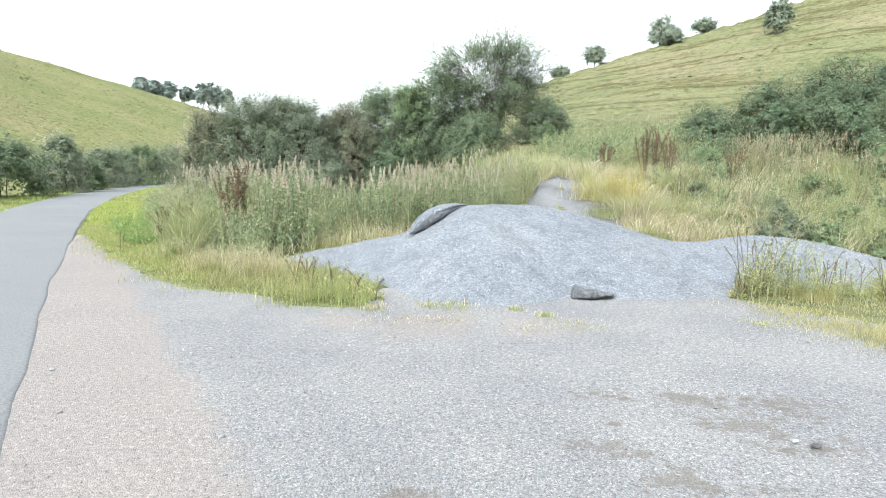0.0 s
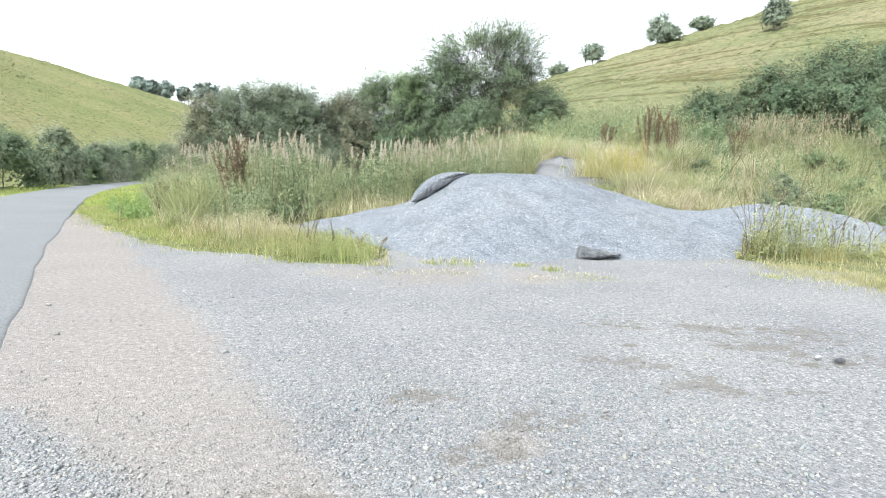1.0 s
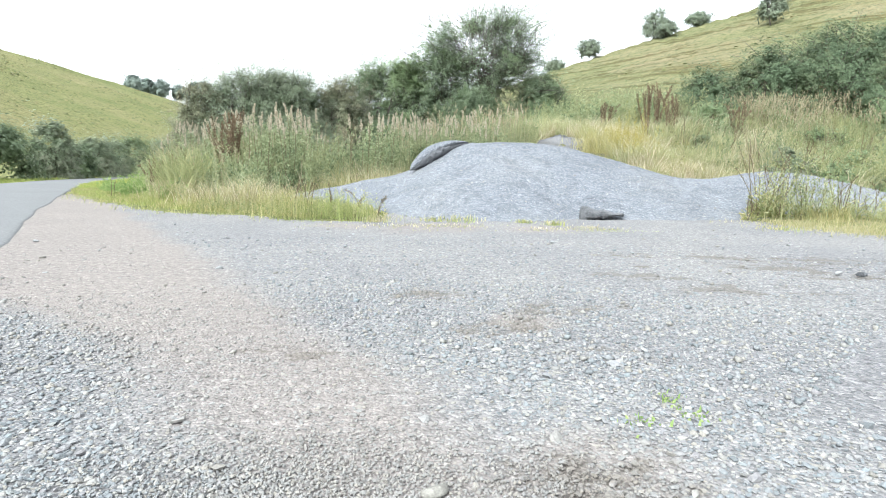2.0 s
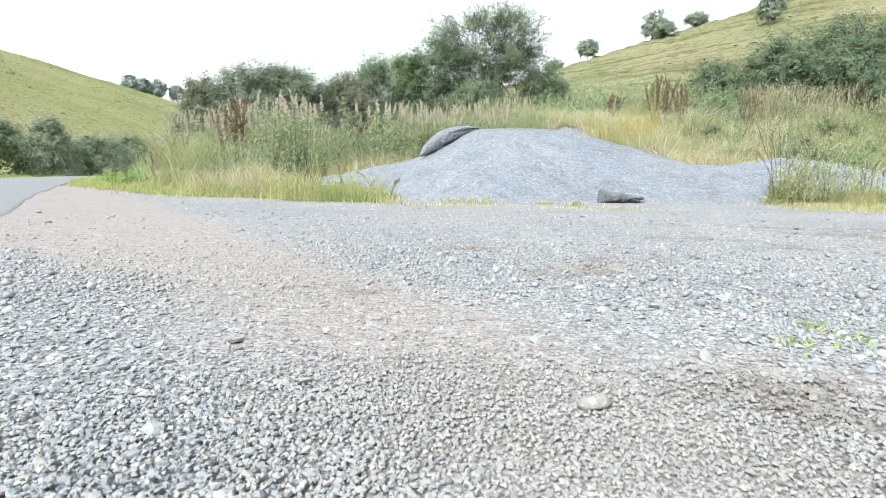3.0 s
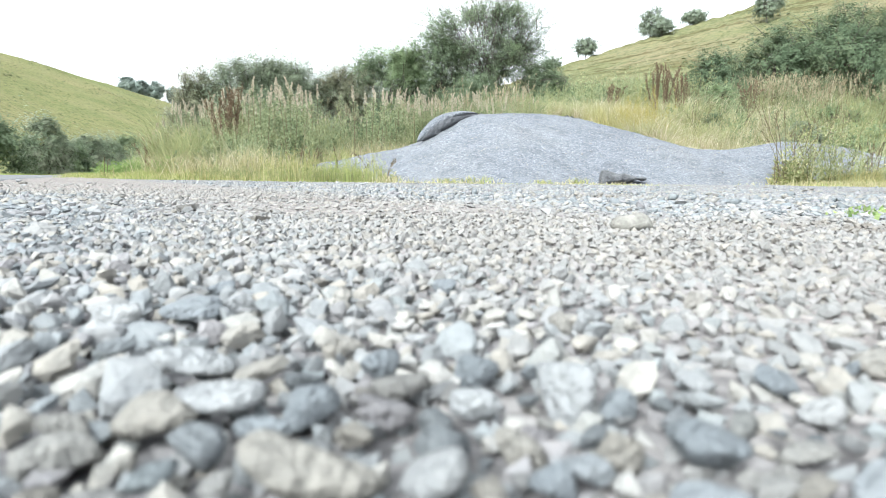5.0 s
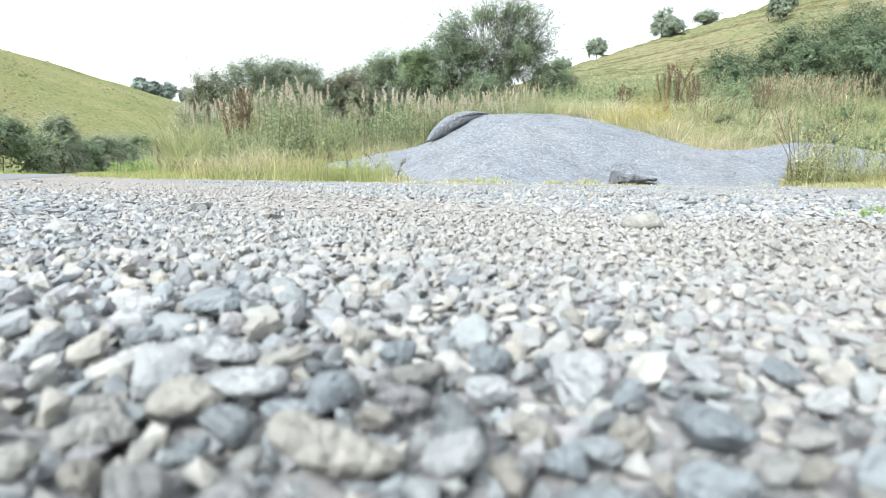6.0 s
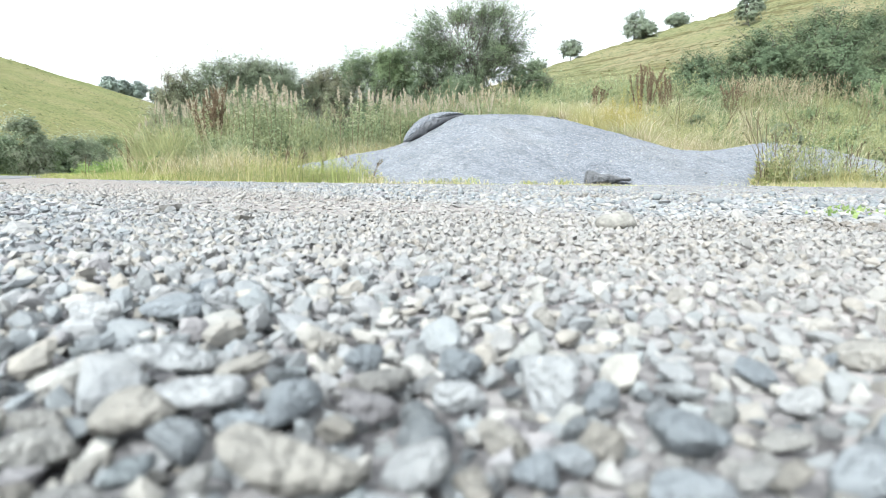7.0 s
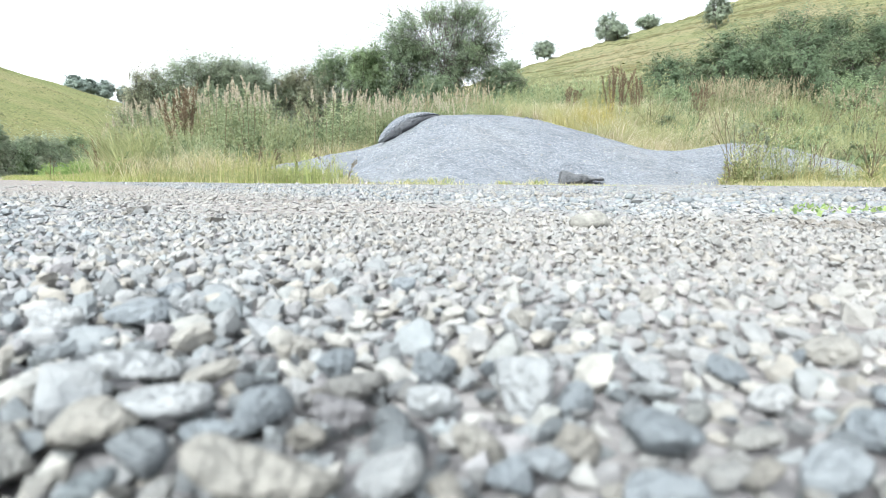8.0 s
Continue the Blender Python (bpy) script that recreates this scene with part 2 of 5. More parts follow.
def ground_material():
    """Rough pasture: dry grass, greener hollows, tussocks, and sheep terraces along the contours of one hill."""
    m, n, l, b = material("rough_pasture", 0.95, 0.1)
    co = n.new("ShaderNodeTexCoord").outputs["Object"]
    big = tex(n, l, "ShaderNodeTexNoise", co, 0.045, Detail=5, Roughness=0.6)
    col = ramp(n, l, big.outputs["Fac"], [(0.32, (0.130, 0.147, 0.074)), (0.5, (0.165, 0.169, 0.091)), (0.68, (0.202, 0.185, 0.115))])
    tus = tex(n, l, "ShaderNodeTexNoise", co, 1.3, Detail=5, Roughness=0.7)
    col = mix(n, l, 1.0, col, ramp(n, l, tus.outputs["Fac"], [(0.36, (0.58, 0.63, 0.58)), (0.48, (1.0, 1.0, 1.0)), (0.66, (1.2, 1.14, 1.12))]), "MULTIPLY")
    fine = tex(n, l, "ShaderNodeTexNoise", co, 5.0, Detail=4, Roughness=0.7)
    col = mix(n, l, 0.8, col, ramp(n, l, fine.outputs["Fac"], [(0.3, (0.6, 0.63, 0.55)), (0.7, (1.3, 1.27, 1.25))]), "MULTIPLY")
    # browner, longer grass on the risers of the sheep terraces
    stretch = n.new("ShaderNodeMapping")
    stretch.inputs["Scale"].default_value = (0.045, 0.045, 1.0)
    l.new(co, stretch.inputs["Vector"])
    path = tex(n, l, "ShaderNodeTexNoise", stretch.outputs[0], 1.5, Detail=5, Roughness=0.55, Distortion=0.2)
    riser = ramp(n, l, path.outputs["Fac"], [(0.36, (0.62, 0.59, 0.50)), (0.43, (0.84, 0.81, 0.74)), (0.48, (1.0, 1.0, 1.0)), (0.62, (1.14, 1.12, 1.12))])
    sep = n.new("ShaderNodeSeparateXYZ")
    l.new(co, sep.inputs[0])
    side = n.new("ShaderNodeMapRange")
    side.inputs["From Min"].default_value, side.inputs["From Max"].default_value = -6.0, 8.0
    l.new(sep.outputs[0], side.inputs["Value"])
    col = mix(n, l, side.outputs[0], mix(n, l, 1.0, col, (1.12, 1.14, 0.98), "MULTIPLY"), mix(n, l, 1.0, mix(n, l, 1.0, col, riser, "MULTIPLY"), (0.90, 0.90, 0.90), "MULTIPLY"))
    l.new(col, b.inputs["Base Color"])
    bump(n, l, b, maths(n, l, "ADD", tus.outputs["Fac"], maths(n, l, "MULTIPLY", fine.outputs["Fac"], 0.3)), 0.9, 0.5)
    return m


MAT_GROUND = ground_material()


def plant_material(name, stops, patch=None, patch_scale=0.35, thin=0.35, rough=0.75):
    """Leaf by leaf colour; patch: a second colour that comes in over broad areas."""
    m, n, l, b = material(name, rough, 0.2)
    isl = n.new("ShaderNodeNewGeometry").outputs["Random Per Island"]
    col = ramp(n, l, isl, stops)
    co = n.new("ShaderNodeTexCoord").outputs["Object"]
    if patch:
        area = tex(n, l, "ShaderNodeTexNoise", co, patch_scale, Detail=4, Roughness=0.6)
        col = mix(n, l, ramp(n, l, area.outputs["Fac"], [(0.44, (0, 0, 0)), (0.58, (0.9, 0.9, 0.9))]), col, patch)
        speck = ramp(n, l, isl, [(0.0, (0.8, 0.8, 0.8)), (1.0, (1.18, 1.18, 1.18))])
        col = mix(n, l, 1.0, col, speck, "MULTIPLY")
    l.new(col, b.inputs["Base Color"])
    tr = n.new("ShaderNodeBsdfTranslucent")
    l.new(col, tr.inputs["Color"])
    ms = n.new("ShaderNodeMixShader")
    ms.inputs[0].default_value = thin
    l.new(b.outputs[0], ms.inputs[1])
    l.new(tr.outputs[0], ms.inputs[2])
    l.new(ms.outputs[0], n["Material Output"].inputs["Surface"])
    return m


MAT_VERGE = plant_material("verge_grass", [(0.0, (0.209, 0.248, 0.091)), (0.5, (0.342, 0.331, 0.143)), (1.0, (0.494, 0.423, 0.260))], (0.304, 0.354, 0.135), 0.5, 0.5)
MAT_LAWN = plant_material("bright_verge_grass", [(0.0, (0.20, 0.29, 0.075)), (0.5, (0.31, 0.39, 0.115)), (1.0, (0.44, 0.45, 0.19))], (0.36, 0.38, 0.12), 0.5, 0.5)
MAT_TALL = plant_material("tall_green_grass", [(0.0, (0.175, 0.215, 0.095)), (0.6, (0.285, 0.310, 0.150)), (1.0, (0.420, 0.385, 0.230))], (0.34, 0.355, 0.185), 0.6, 0.45)
MAT_STRAW = plant_material("dry_straw_grass", [(0.0, (0.334, 0.299, 0.168)), (0.6, (0.501, 0.440, 0.303)), (1.0, (0.600, 0.546, 0.449))], (0.350, 0.343, 0.157), 0.6, 0.5)
MAT_PLUME = plant_material("buff_grass_plume", [(0.0, (0.285, 0.232, 0.148)), (1.0, (0.458, 0.415, 0.295))], thin=0.45)
MAT_HERB_STEM = plant_material("willowherb_stem", [(0.0, (0.10, 0.082, 0.052)), (1.0, (0.185, 0.150, 0.095))])
MAT_HERB_LEAF = plant_material("willowherb_leaf", [(0.0, (0.135, 0.176, 0.100)), (0.6, (0.250, 0.302, 0.178)), (1.0, (0.370, 0.395, 0.255))], (0.325, 0.345, 0.195), 0.9, 0.45)
MAT_HERB_SEED = plant_material("willowherb_seed_down", [(0.0, (0.35, 0.31, 0.235)), (1.0, (0.57, 0.52, 0.425))], thin=0.45)
MAT_YELLOW = plant_material("yellowing_grass", [(0.0, (0.26, 0.26, 0.11)), (0.6, (0.40, 0.37, 0.17)), (1.0, (0.52, 0.46, 0.26))], thin=0.4)
MAT_GOLD = plant_material("golden_weed_leaf", [(0.0, (0.27, 0.25, 0.08)), (0.6, (0.40, 0.35, 0.12)), (1.0, (0.50, 0.43, 0.19))], thin=0.4)
MAT_DOCK = plant_material("rust_brown_dock", [(0.0, (0.098, 0.070, 0.046)), (1.0, (0.205, 0.150, 0.098))], thin=0.2)
MAT_DRY = plant_material("short_dry_grass", [(0.0, (0.26, 0.26, 0.115)), (0.5, (0.35, 0.33, 0.17)), (1.0, (0.45, 0.40, 0.26))], thin=0.4)
MAT_LEAF_HAW = plant_material("hawthorn_leaf", [(0.0, (0.195, 0.237, 0.164)), (0.5, (0.228, 0.276, 0.190)), (1.0, (0.284, 0.334, 0.239))], (0.281, 0.302, 0.229), 0.5, 0.68)
MAT_LEAF_WIL = plant_material("willow_leaf", [(0.0, (0.150, 0.196, 0.126)), (0.5, (0.185, 0.238, 0.155)), (1.0, (0.245, 0.298, 0.205))], (0.190, 0.246, 0.138), 0.5, 0.64)
MAT_LEAF_ASH = plant_material("fresh_green_leaf", [(0.0, (0.215, 0.280, 0.160)), (0.5, (0.252, 0.327, 0.187)), (1.0, (0.311, 0.380, 0.228))], (0.265, 0.332, 0.186), 0.5, 0.66)
MAT_LEAF_RED = plant_material("turning_leaf", [(0.0, (0.222, 0.240, 0.165)), (0.5, (0.262, 0.276, 0.192)), (1.0, (0.320, 0.322, 0.228))], (0.290, 0.270, 0.195), 0.5, 0.68)
# aerial haze is painted into this paler, bluer leaf colour
MAT_LEAF_RIDGE = plant_material("haze_tinted_ridge_leaf", [(0.0, (0.191, 0.233, 0.209)), (1.0, (0.269, 0.320, 0.284))])
MAT_LEAF_FAR = plant_material("dark_far_leaf", [(0.0, (0.180, 0.216, 0.165)), (1.0, (0.260, 0.300, 0.220))])
MAT_TUSSOCK = plant_material("grass_tussock", [(0.0, (0.087, 0.097, 0.040)), (0.6, (0.133, 0.138, 0.060)), (1.0, (0.204, 0.184, 0.089))], thin=0.1)
MAT_NETTLE = plant_material("nettle_leaf", [(0.0, (0.11, 0.155, 0.082)), (0.6, (0.20, 0.258, 0.145)), (1.0, (0.305, 0.352, 0.215))], (0.30, 0.31, 0.168), 0.7, 0.42)
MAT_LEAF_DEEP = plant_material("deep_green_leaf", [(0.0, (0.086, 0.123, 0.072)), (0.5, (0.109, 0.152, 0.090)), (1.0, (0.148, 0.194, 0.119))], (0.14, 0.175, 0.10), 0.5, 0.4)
MAT_PALE = rough_material("pale_limestone", [(0.3, (0.19, 0.183, 0.167)), (0.7, (0.265, 0.257, 0.235))], 40, 160, 0.003)
MAT_BROAD = plant_material("bright_herb_leaf", [(0.0, (0.172, 0.257, 0.092)), (0.6, (0.265, 0.361, 0.138)), (1.0, (0.380, 0.437, 0.196))], thin=0.5)
MAT_ARCH = plant_material("arching_pale_grass", [(0.0, (0.362, 0.349, 0.202)), (0.5, (0.542, 0.486, 0.349)), (1.0, (0.670, 0.605, 0.487))], (0.380, 0.404, 0.212), 0.7, 0.5)


# ---- mesh helpers ----
def mesh_of(name, verts, faces, mat, smooth=False):
    """A mesh from arrays: verts (n, 3), faces a list of (k, 3) or (k, 4) index arrays."""
    me = bpy.data.meshes.new(name)
    verts = np.asarray(verts, dtype=np.float32)
    faces = [np.asarray(f, dtype=np.int32) for f in faces if len(f)]
    me.vertices.add(len(verts))
    me.vertices.foreach_set("co", verts.ravel())
    sizes = np.concatenate([np.full(len(f), f.shape[1], dtype=np.int32) for f in faces])
    flat = np.concatenate([f.ravel() for f in faces])
    me.loops.add(len(flat))
    me.loops.foreach_set("vertex_index", flat)
    me.polygons.add(len(sizes))
    me.polygons.foreach_set("loop_start", np.concatenate([[0], np.cumsum(sizes)[:-1]]).astype(np.int32))
    me.polygons.foreach_set("use_smooth", np.full(len(sizes), smooth))
    me.update(calc_edges=True)
    me.materials.append(mat)
    return me


def part(name, me, parent, label=""):
    ob = new(name, me)
    ob.parent = parent
    if label:
        tagged(ob, label)
    return ob


def empty(name, place, label, category, group="", turn=0.0, size=1.0):
    ob = new(name)
    ob.empty_display_size = 0.1
    ob.matrix_world = Matrix.Translation(place) @ Matrix.Rotation(turn, 4, "Z") @ Matrix.Scale(size, 4)
    return tagged(ob, label, category, group)


def smoothstep(a, b, x):
    t = np.clip((np.asarray(x, dtype=float) - a) / (b - a), 0, 1)
    return t * t * (3 - 2 * t)


def vnoise(x, y, seed=0):
    """Value noise in 0..1 on a unit lattice."""
    x, y = np.asarray(x, dtype=float), np.asarray(y, dtype=float)
    xi, yi = np.floor(x).astype(np.int64), np.floor(y).astype(np.int64)
    fx, fy = x - xi, y - yi
    fx, fy = fx * fx * (3 - 2 * fx), fy * fy * (3 - 2 * fy)

    def h(i, j):
        k = (i * 374761393 + j * 668265263 + seed * 974634777) & 0x7FFFFFFF
        k = ((k ^ (k >> 13)) * 1274126177) & 0x7FFFFFFF
        return ((k ^ (k >> 16)) & 0xFFFF) / 65535.0

    return (h(xi, yi) * (1 - fx) + h(xi + 1, yi) * fx) * (1 - fy) + (h(xi, yi + 1) * (1 - fx) + h(xi + 1, yi + 1) * fx) * fy


def fnoise(x, y, seed=0, octaves=4):
    s, a, k = 0.0, 0.5, 1.0
    for o in range(octaves):
        s = s + a * (vnoise(np.asarray(x) * k, np.asarray(y) * k, seed + o) - 0.5)
        a, k = a * 0.5, k * 2.03
    return s


# ---- the lie of the land ----
LANE_RIGHT = [(30.0, -51.0), (4.5, -8.5), (-2.84, 3.8), (-4.54, 6.66), (-6.63, 10.18), (-11.21, 18.36), (-15.1, 25.56),
              (-20.5, 37.2), (-26.0, 51.3), (-30.5, 66.0), (-31.5, 90.0), (-27.0, 130.0), (-10.0, 220.0)]
LANE_WIDTH = 3.3
LAYBY_EDGE = [(-9.69, 15.98), (-7.6, 13.16), (-6.46, 11.68), (-4.72, 9.74), (-3.64, 8.74), (-2.69, 8.46), (-1.85, 7.76), (-0.9, 7.63),
              (-0.6, 9.6), (0.6, 10.2), (4.5, 10.2), (4.75, 8.35), (5.1, 7.75), (5.7, 7.2), (6.3, 6.6), (7.0, 6.0), (8.0, 5.0), (9.2, 2.5), (9.7, -2.0), (8.0, -9.0), (4.9, -9.0)]


def lane_x(y):
    p = np.array(LANE_RIGHT)
    return np.interp(y, p[:, 1], p[:, 0])


def land(x, y):
    """Height of the ground: level lay-by, bank behind it, terraced hill on one side and a long pasture ridge on the other."""
    x, y = np.asarray(x, dtype=float), np.asarray(y, dtype=float)
    b = np.interp(y, [8.6, 10.5, 13, 16.4, 22, 35, 75, 100, 106, 140, 300], [0, 0.12, 0.62, 1.72, 2.5, 4.7, 13.2, 18.6, 18.4, 9, 2])
    s = np.interp(y, [9, 16, 22, 35, 75, 100, 140, 300], [0, 0.02, 0.08, 0.14, 0.30, 0.33, 0.30, 0.1])
    x0 = np.interp(y, [16, 35, 75, 100], [4, 7, 20, 22])
    right = np.maximum(b + s * (np.minimum(x, 130) - x0), 0)
    lx = lane_x(y)
    # lower ground towards the lane below the thicket
    flat = 1 - 0.60 * (1 - smoothstep(-1.5, 3.6, x)) * smoothstep(12, 16, y) * (1 - smoothstep(30, 45, y))
    right = right * flat
    right = right * smoothstep(lx + 0.8, lx + 7.0, x)
    high = smoothstep(4.5, 8.0, right)
    c = right / 1.25 + 1.6 * fnoise(x / 14, y / 14, 3) + 0.7 * fnoise(x / 4, y / 4, 5)
    saw = c - np.floor(c)
    right = right + high * (0.6 * (np.minimum(saw / 0.75, (1 - saw) / 0.25) - 0.5) + 0.9 * fnoise(x / 9, y / 9, 11))
    start = -lx + 9.0
    t = np.clip((-x - start) / (112 - start), 0, None)
    left = 32.5 * np.where(t < 1, t ** 1.12, 1 - 0.12 * (t - 1)) * (x < 0)
    left = np.maximum(left, 0) + smoothstep(1, 6, left) * 1.2 * fnoise(x / 16, y / 16, 21)
    bank = 0.1 * fnoise(x / 1.2, y / 1.2, 31) * smoothstep(10.5, 14, y) * (high < 0.5) * smoothstep(lx + 0.5, lx + 3, x)
    return right + left + bank


def inside(poly, x, y):
    x, y = np.asarray(x, dtype=float), np.asarray(y, dtype=float)
    odd = np.zeros(np.broadcast(x, y).shape, dtype=bool)
    for (x1, y1), (x2, y2) in zip(poly, poly[1:] + poly[:1]):
        if y1 != y2:
            odd ^= ((y1 > y) != (y2 > y)) & (x < (x2 - x1) * (y - y1) / (y2 - y1) + x1)
    return odd


def from_line(poly, x, y, closed=False):
    """Distance from a line of points."""
    d = np.full(np.broadcast(x, y).shape, 1e9)
    for (x1, y1), (x2, y2) in zip(poly, poly[1:] + (poly[:1] if closed else [])):
        dx, dy = x2 - x1, y2 - y1
        t = np.clip(((x - x1) * dx + (y - y1) * dy) / (dx * dx + dy * dy), 0, 1)
        d = np.minimum(d, np.hypot(x - x1 - t * dx, y - y1 - t * dy))
    return d


LAYBY = LAYBY_EDGE + [(p[0] - 0.4, p[1]) for p in LANE_RIGHT[1:5]]


def in_layby(x, y):
    wob = 0.22 * fnoise(np.asarray(x) * 1.7, np.asarray(y) * 1.7, 41)
    return inside(LAYBY, np.asarray(x) + wob, np.asarray(y) + wob)


def rim(x, y):
    """Metres inside the lay-by's edge (negative outside)."""
    return np.where(in_layby(x, y), 1.0, -1.0) * from_line(LAYBY, x, y, True)


CREST = [(-2.9, 0.10), (-2.5, 0.24), (-1.75, 0.38), (-0.95, 0.55), (-0.45, 0.66), (-0.1, 0.86), (0.25, 1.07), (0.66, 1.235), (1.5, 1.25), (2.3, 1.235), (2.75, 1.13),
         (3.4, 0.96), (3.95, 0.80), (4.5, 0.65), (5.0, 0.585), (5.5, 0.645), (6.1, 0.765), (6.9, 0.73), (7.5, 0.62), (8.3, 0.45), (9.2, 0.18), (9.8, 0.0)]
TOE = [(-2.9, 10.9), (-2.2, 10.1), (-1.37, 9.5), (-0.6, 8.95), (-0.25, 8.3), (0.34, 7.9), (1.1, 7.75), (2.1, 8.35), (3.6, 8.3), (4.8, 8.65), (7.0, 9.0), (9.8, 9.3)]
TOP = [(-2.9, 11.2), (-2.2, 11.1), (-1.0, 11.2), (0.3, 11.1), (2.5, 11.1), (3.5, 10.9), (5.0, 10.6), (9.8, 10.5)]


def heap_z(x, y):
    """The heap of planings: a broad main heap with a long tail, a saddle and a lower lobe."""
    x, y = np.asarray(x, dtype=float), np.asarray(y, dtype=float)

    def along(line):
        p = np.array(line)
        return sum(np.interp(x + d, p[:, 0], p[:, 1]) for d in (-0.22, -0.1, 0, 0.1, 0.22)) / 5

    crest, toe, top = along(CREST), along(TOE) + 0.16 * fnoise(x * 1.4, x * 0, 54), along(TOP)
    t = (y - toe) / (top - toe)
    front = np.where(t < 1, 0.5 * np.clip(t, 0, 1) + 0.5 * smoothstep(0, 1, t), 1.0)
    back = np.maximum(y - top, 0)
    z = crest * front - 0.10 * back - 0.12 * back ** 2
    worn = 0.14 * fnoise(x * 0.9, y * 0.9, 51) + 0.10 * fnoise(x * 2.8, y * 2.8, 52) + 0.05 * fnoise(x * 10, y * 10, 53, 2)
    rills = 0.05 * fnoise(x * 4.5 + 0.6 * y, y * 0.7, 55)
    z = z + (worn + rills) * smoothstep(0.0, 0.3, t) * (0.35 + 0.65 * (1 - smoothstep(0.75, 1.0, t)))
    return np.where((t < 0) | (x < -2.88) | (x > 9.75), -0.25 * np.maximum(toe - y, 0.3), z)


def axis(*spans):
    """Grid lines: (from, to, step) one after the other."""
    v = [np.arange(a, b, s) for a, b, s in spans]
    return np.unique(np.round(np.concatenate(v), 4))


def sheet(xs, ys, height):
    gx, gy = np.meshgrid(xs, ys)
    v = np.stack([gx, gy, height(gx, gy)], axis=-1).reshape(-1, 3)
    i = np.arange(len(xs) * len(ys)).reshape(len(ys), len(xs))
    f = np.stack([i[:-1, :-1], i[:-1, 1:], i[1:, 1:], i[1:, :-1]], axis=-1).reshape(-1, 4)
    return v, f


def far(a, b, k):
    return np.sign(a) * np.geomspace(abs(a), abs(b), k)


def build_ground():
    xs = np.unique(np.concatenate([-np.geomspace(140, 3000, 22), np.arange(-140, -30, 2.6), np.arange(-30, -10, 0.9), np.arange(-10, 13, 0.35), np.arange(13, 85, 1.3), np.geomspace(85, 3000, 30)]))
    ys = np.unique(np.concatenate([-np.geomspace(12, 3000, 26), np.arange(-12, 6, 1.5), np.arange(6, 24, 0.35), np.arange(24, 112, 0.8), np.geomspace(112, 3000, 42)]))

    def low(x, y):
        z = land(x, y)
        lane = (x < lane_x(y) + 0.3) & (x > lane_x(y) - LANE_WIDTH - 1.2)
        return z - np.where(lane, 0.03, 0) - 0.05 * smoothstep(0.05, 0.45, rim(x, y))

    v, f = sheet(xs, ys, low)
    return tagged(new("ground", mesh_of("ground", v, [f], MAT_GROUND, True)), "rough pasture of dry yellow-green grass on valley sides", "ground", kind="structure")


build_ground()


def driven(x, y):
    """1 on the driven strip, where the stones are small and trodden into the fines."""
    across = 0.84 * x + 0.53 * y + 0.45 * fnoise(x * 2.2, y * 2.2, 95)
    return smoothstep(0.0, 0.45, across + 0.8 * np.maximum(y - 2.3, 0)) * (1 - smoothstep(0.7, 1.02, across))


def pits(x, y):
    """Shallow worn hollows in the lay-by's surface, steeper on their far side."""
    z = 0.0
    for px, py, reach in WORN:
        d = np.hypot(x - px + 0.1 * fnoise(x * 5, y * 5, 62), (y - py) * 1.7 + 0.1 * fnoise(x * 5, y * 5, 64)) / reach
        z = z - 0.035 * reach * np.clip(1.25 - d, 0, 0.7) * (1 + 0.6 * np.tanh((y - py) / reach * 2))
    for px, py, reach in LIPS:
        z = z - 0.014 * np.exp(-((x - px) ** 2 + ((y - py) * 1.7) ** 2) / (0.6 * reach) ** 2)
    return z


def build_layby():
    xs, ys = axis((-10.5, -1.2, 0.15), (-1.2, 3.6, 0.06), (3.6, 10, 0.15)), axis((-9.2, 0.9, 0.2), (0.9, 5.2, 0.06), (5.2, 16.3, 0.12))
    v, f = sheet(xs, ys, lambda x, y: land(x, y) * (y < 9) + pits(x, y) + 0.012 * fnoise(x * 1.5, y * 1.5, 61) + 0.002 + 0.03 * fnoise(x * 4, y * 4, 63) * (rim(x, y) < 0.25) + np.clip(rim(x, y) * 0.2, -0.12, 0) - 0.007 * (1 - smoothstep(0.5, 1.1, np.hypot(x + 0.35, y - 0.58))) * (1 - 0.85 * driven(x, y)) - 0.002 * (1 - smoothstep(1.6, 3.6, np.hypot(x + 0.35, y - 0.58))))
    c = v[f].mean(axis=1)
    keep = rim(c[:, 0], c[:, 1]) > -0.45
    used, back = np.unique(f[keep], return_inverse=True)
    me = mesh_of("layby", v[used], [back.reshape(-1, 4)], MAT_GRAVEL, True)
    return tagged(new("layby_gravel", me), "lay-by surface of loose pale grey limestone chippings", "gravel surface", kind="structure")


LAYBY_OB = build_layby()


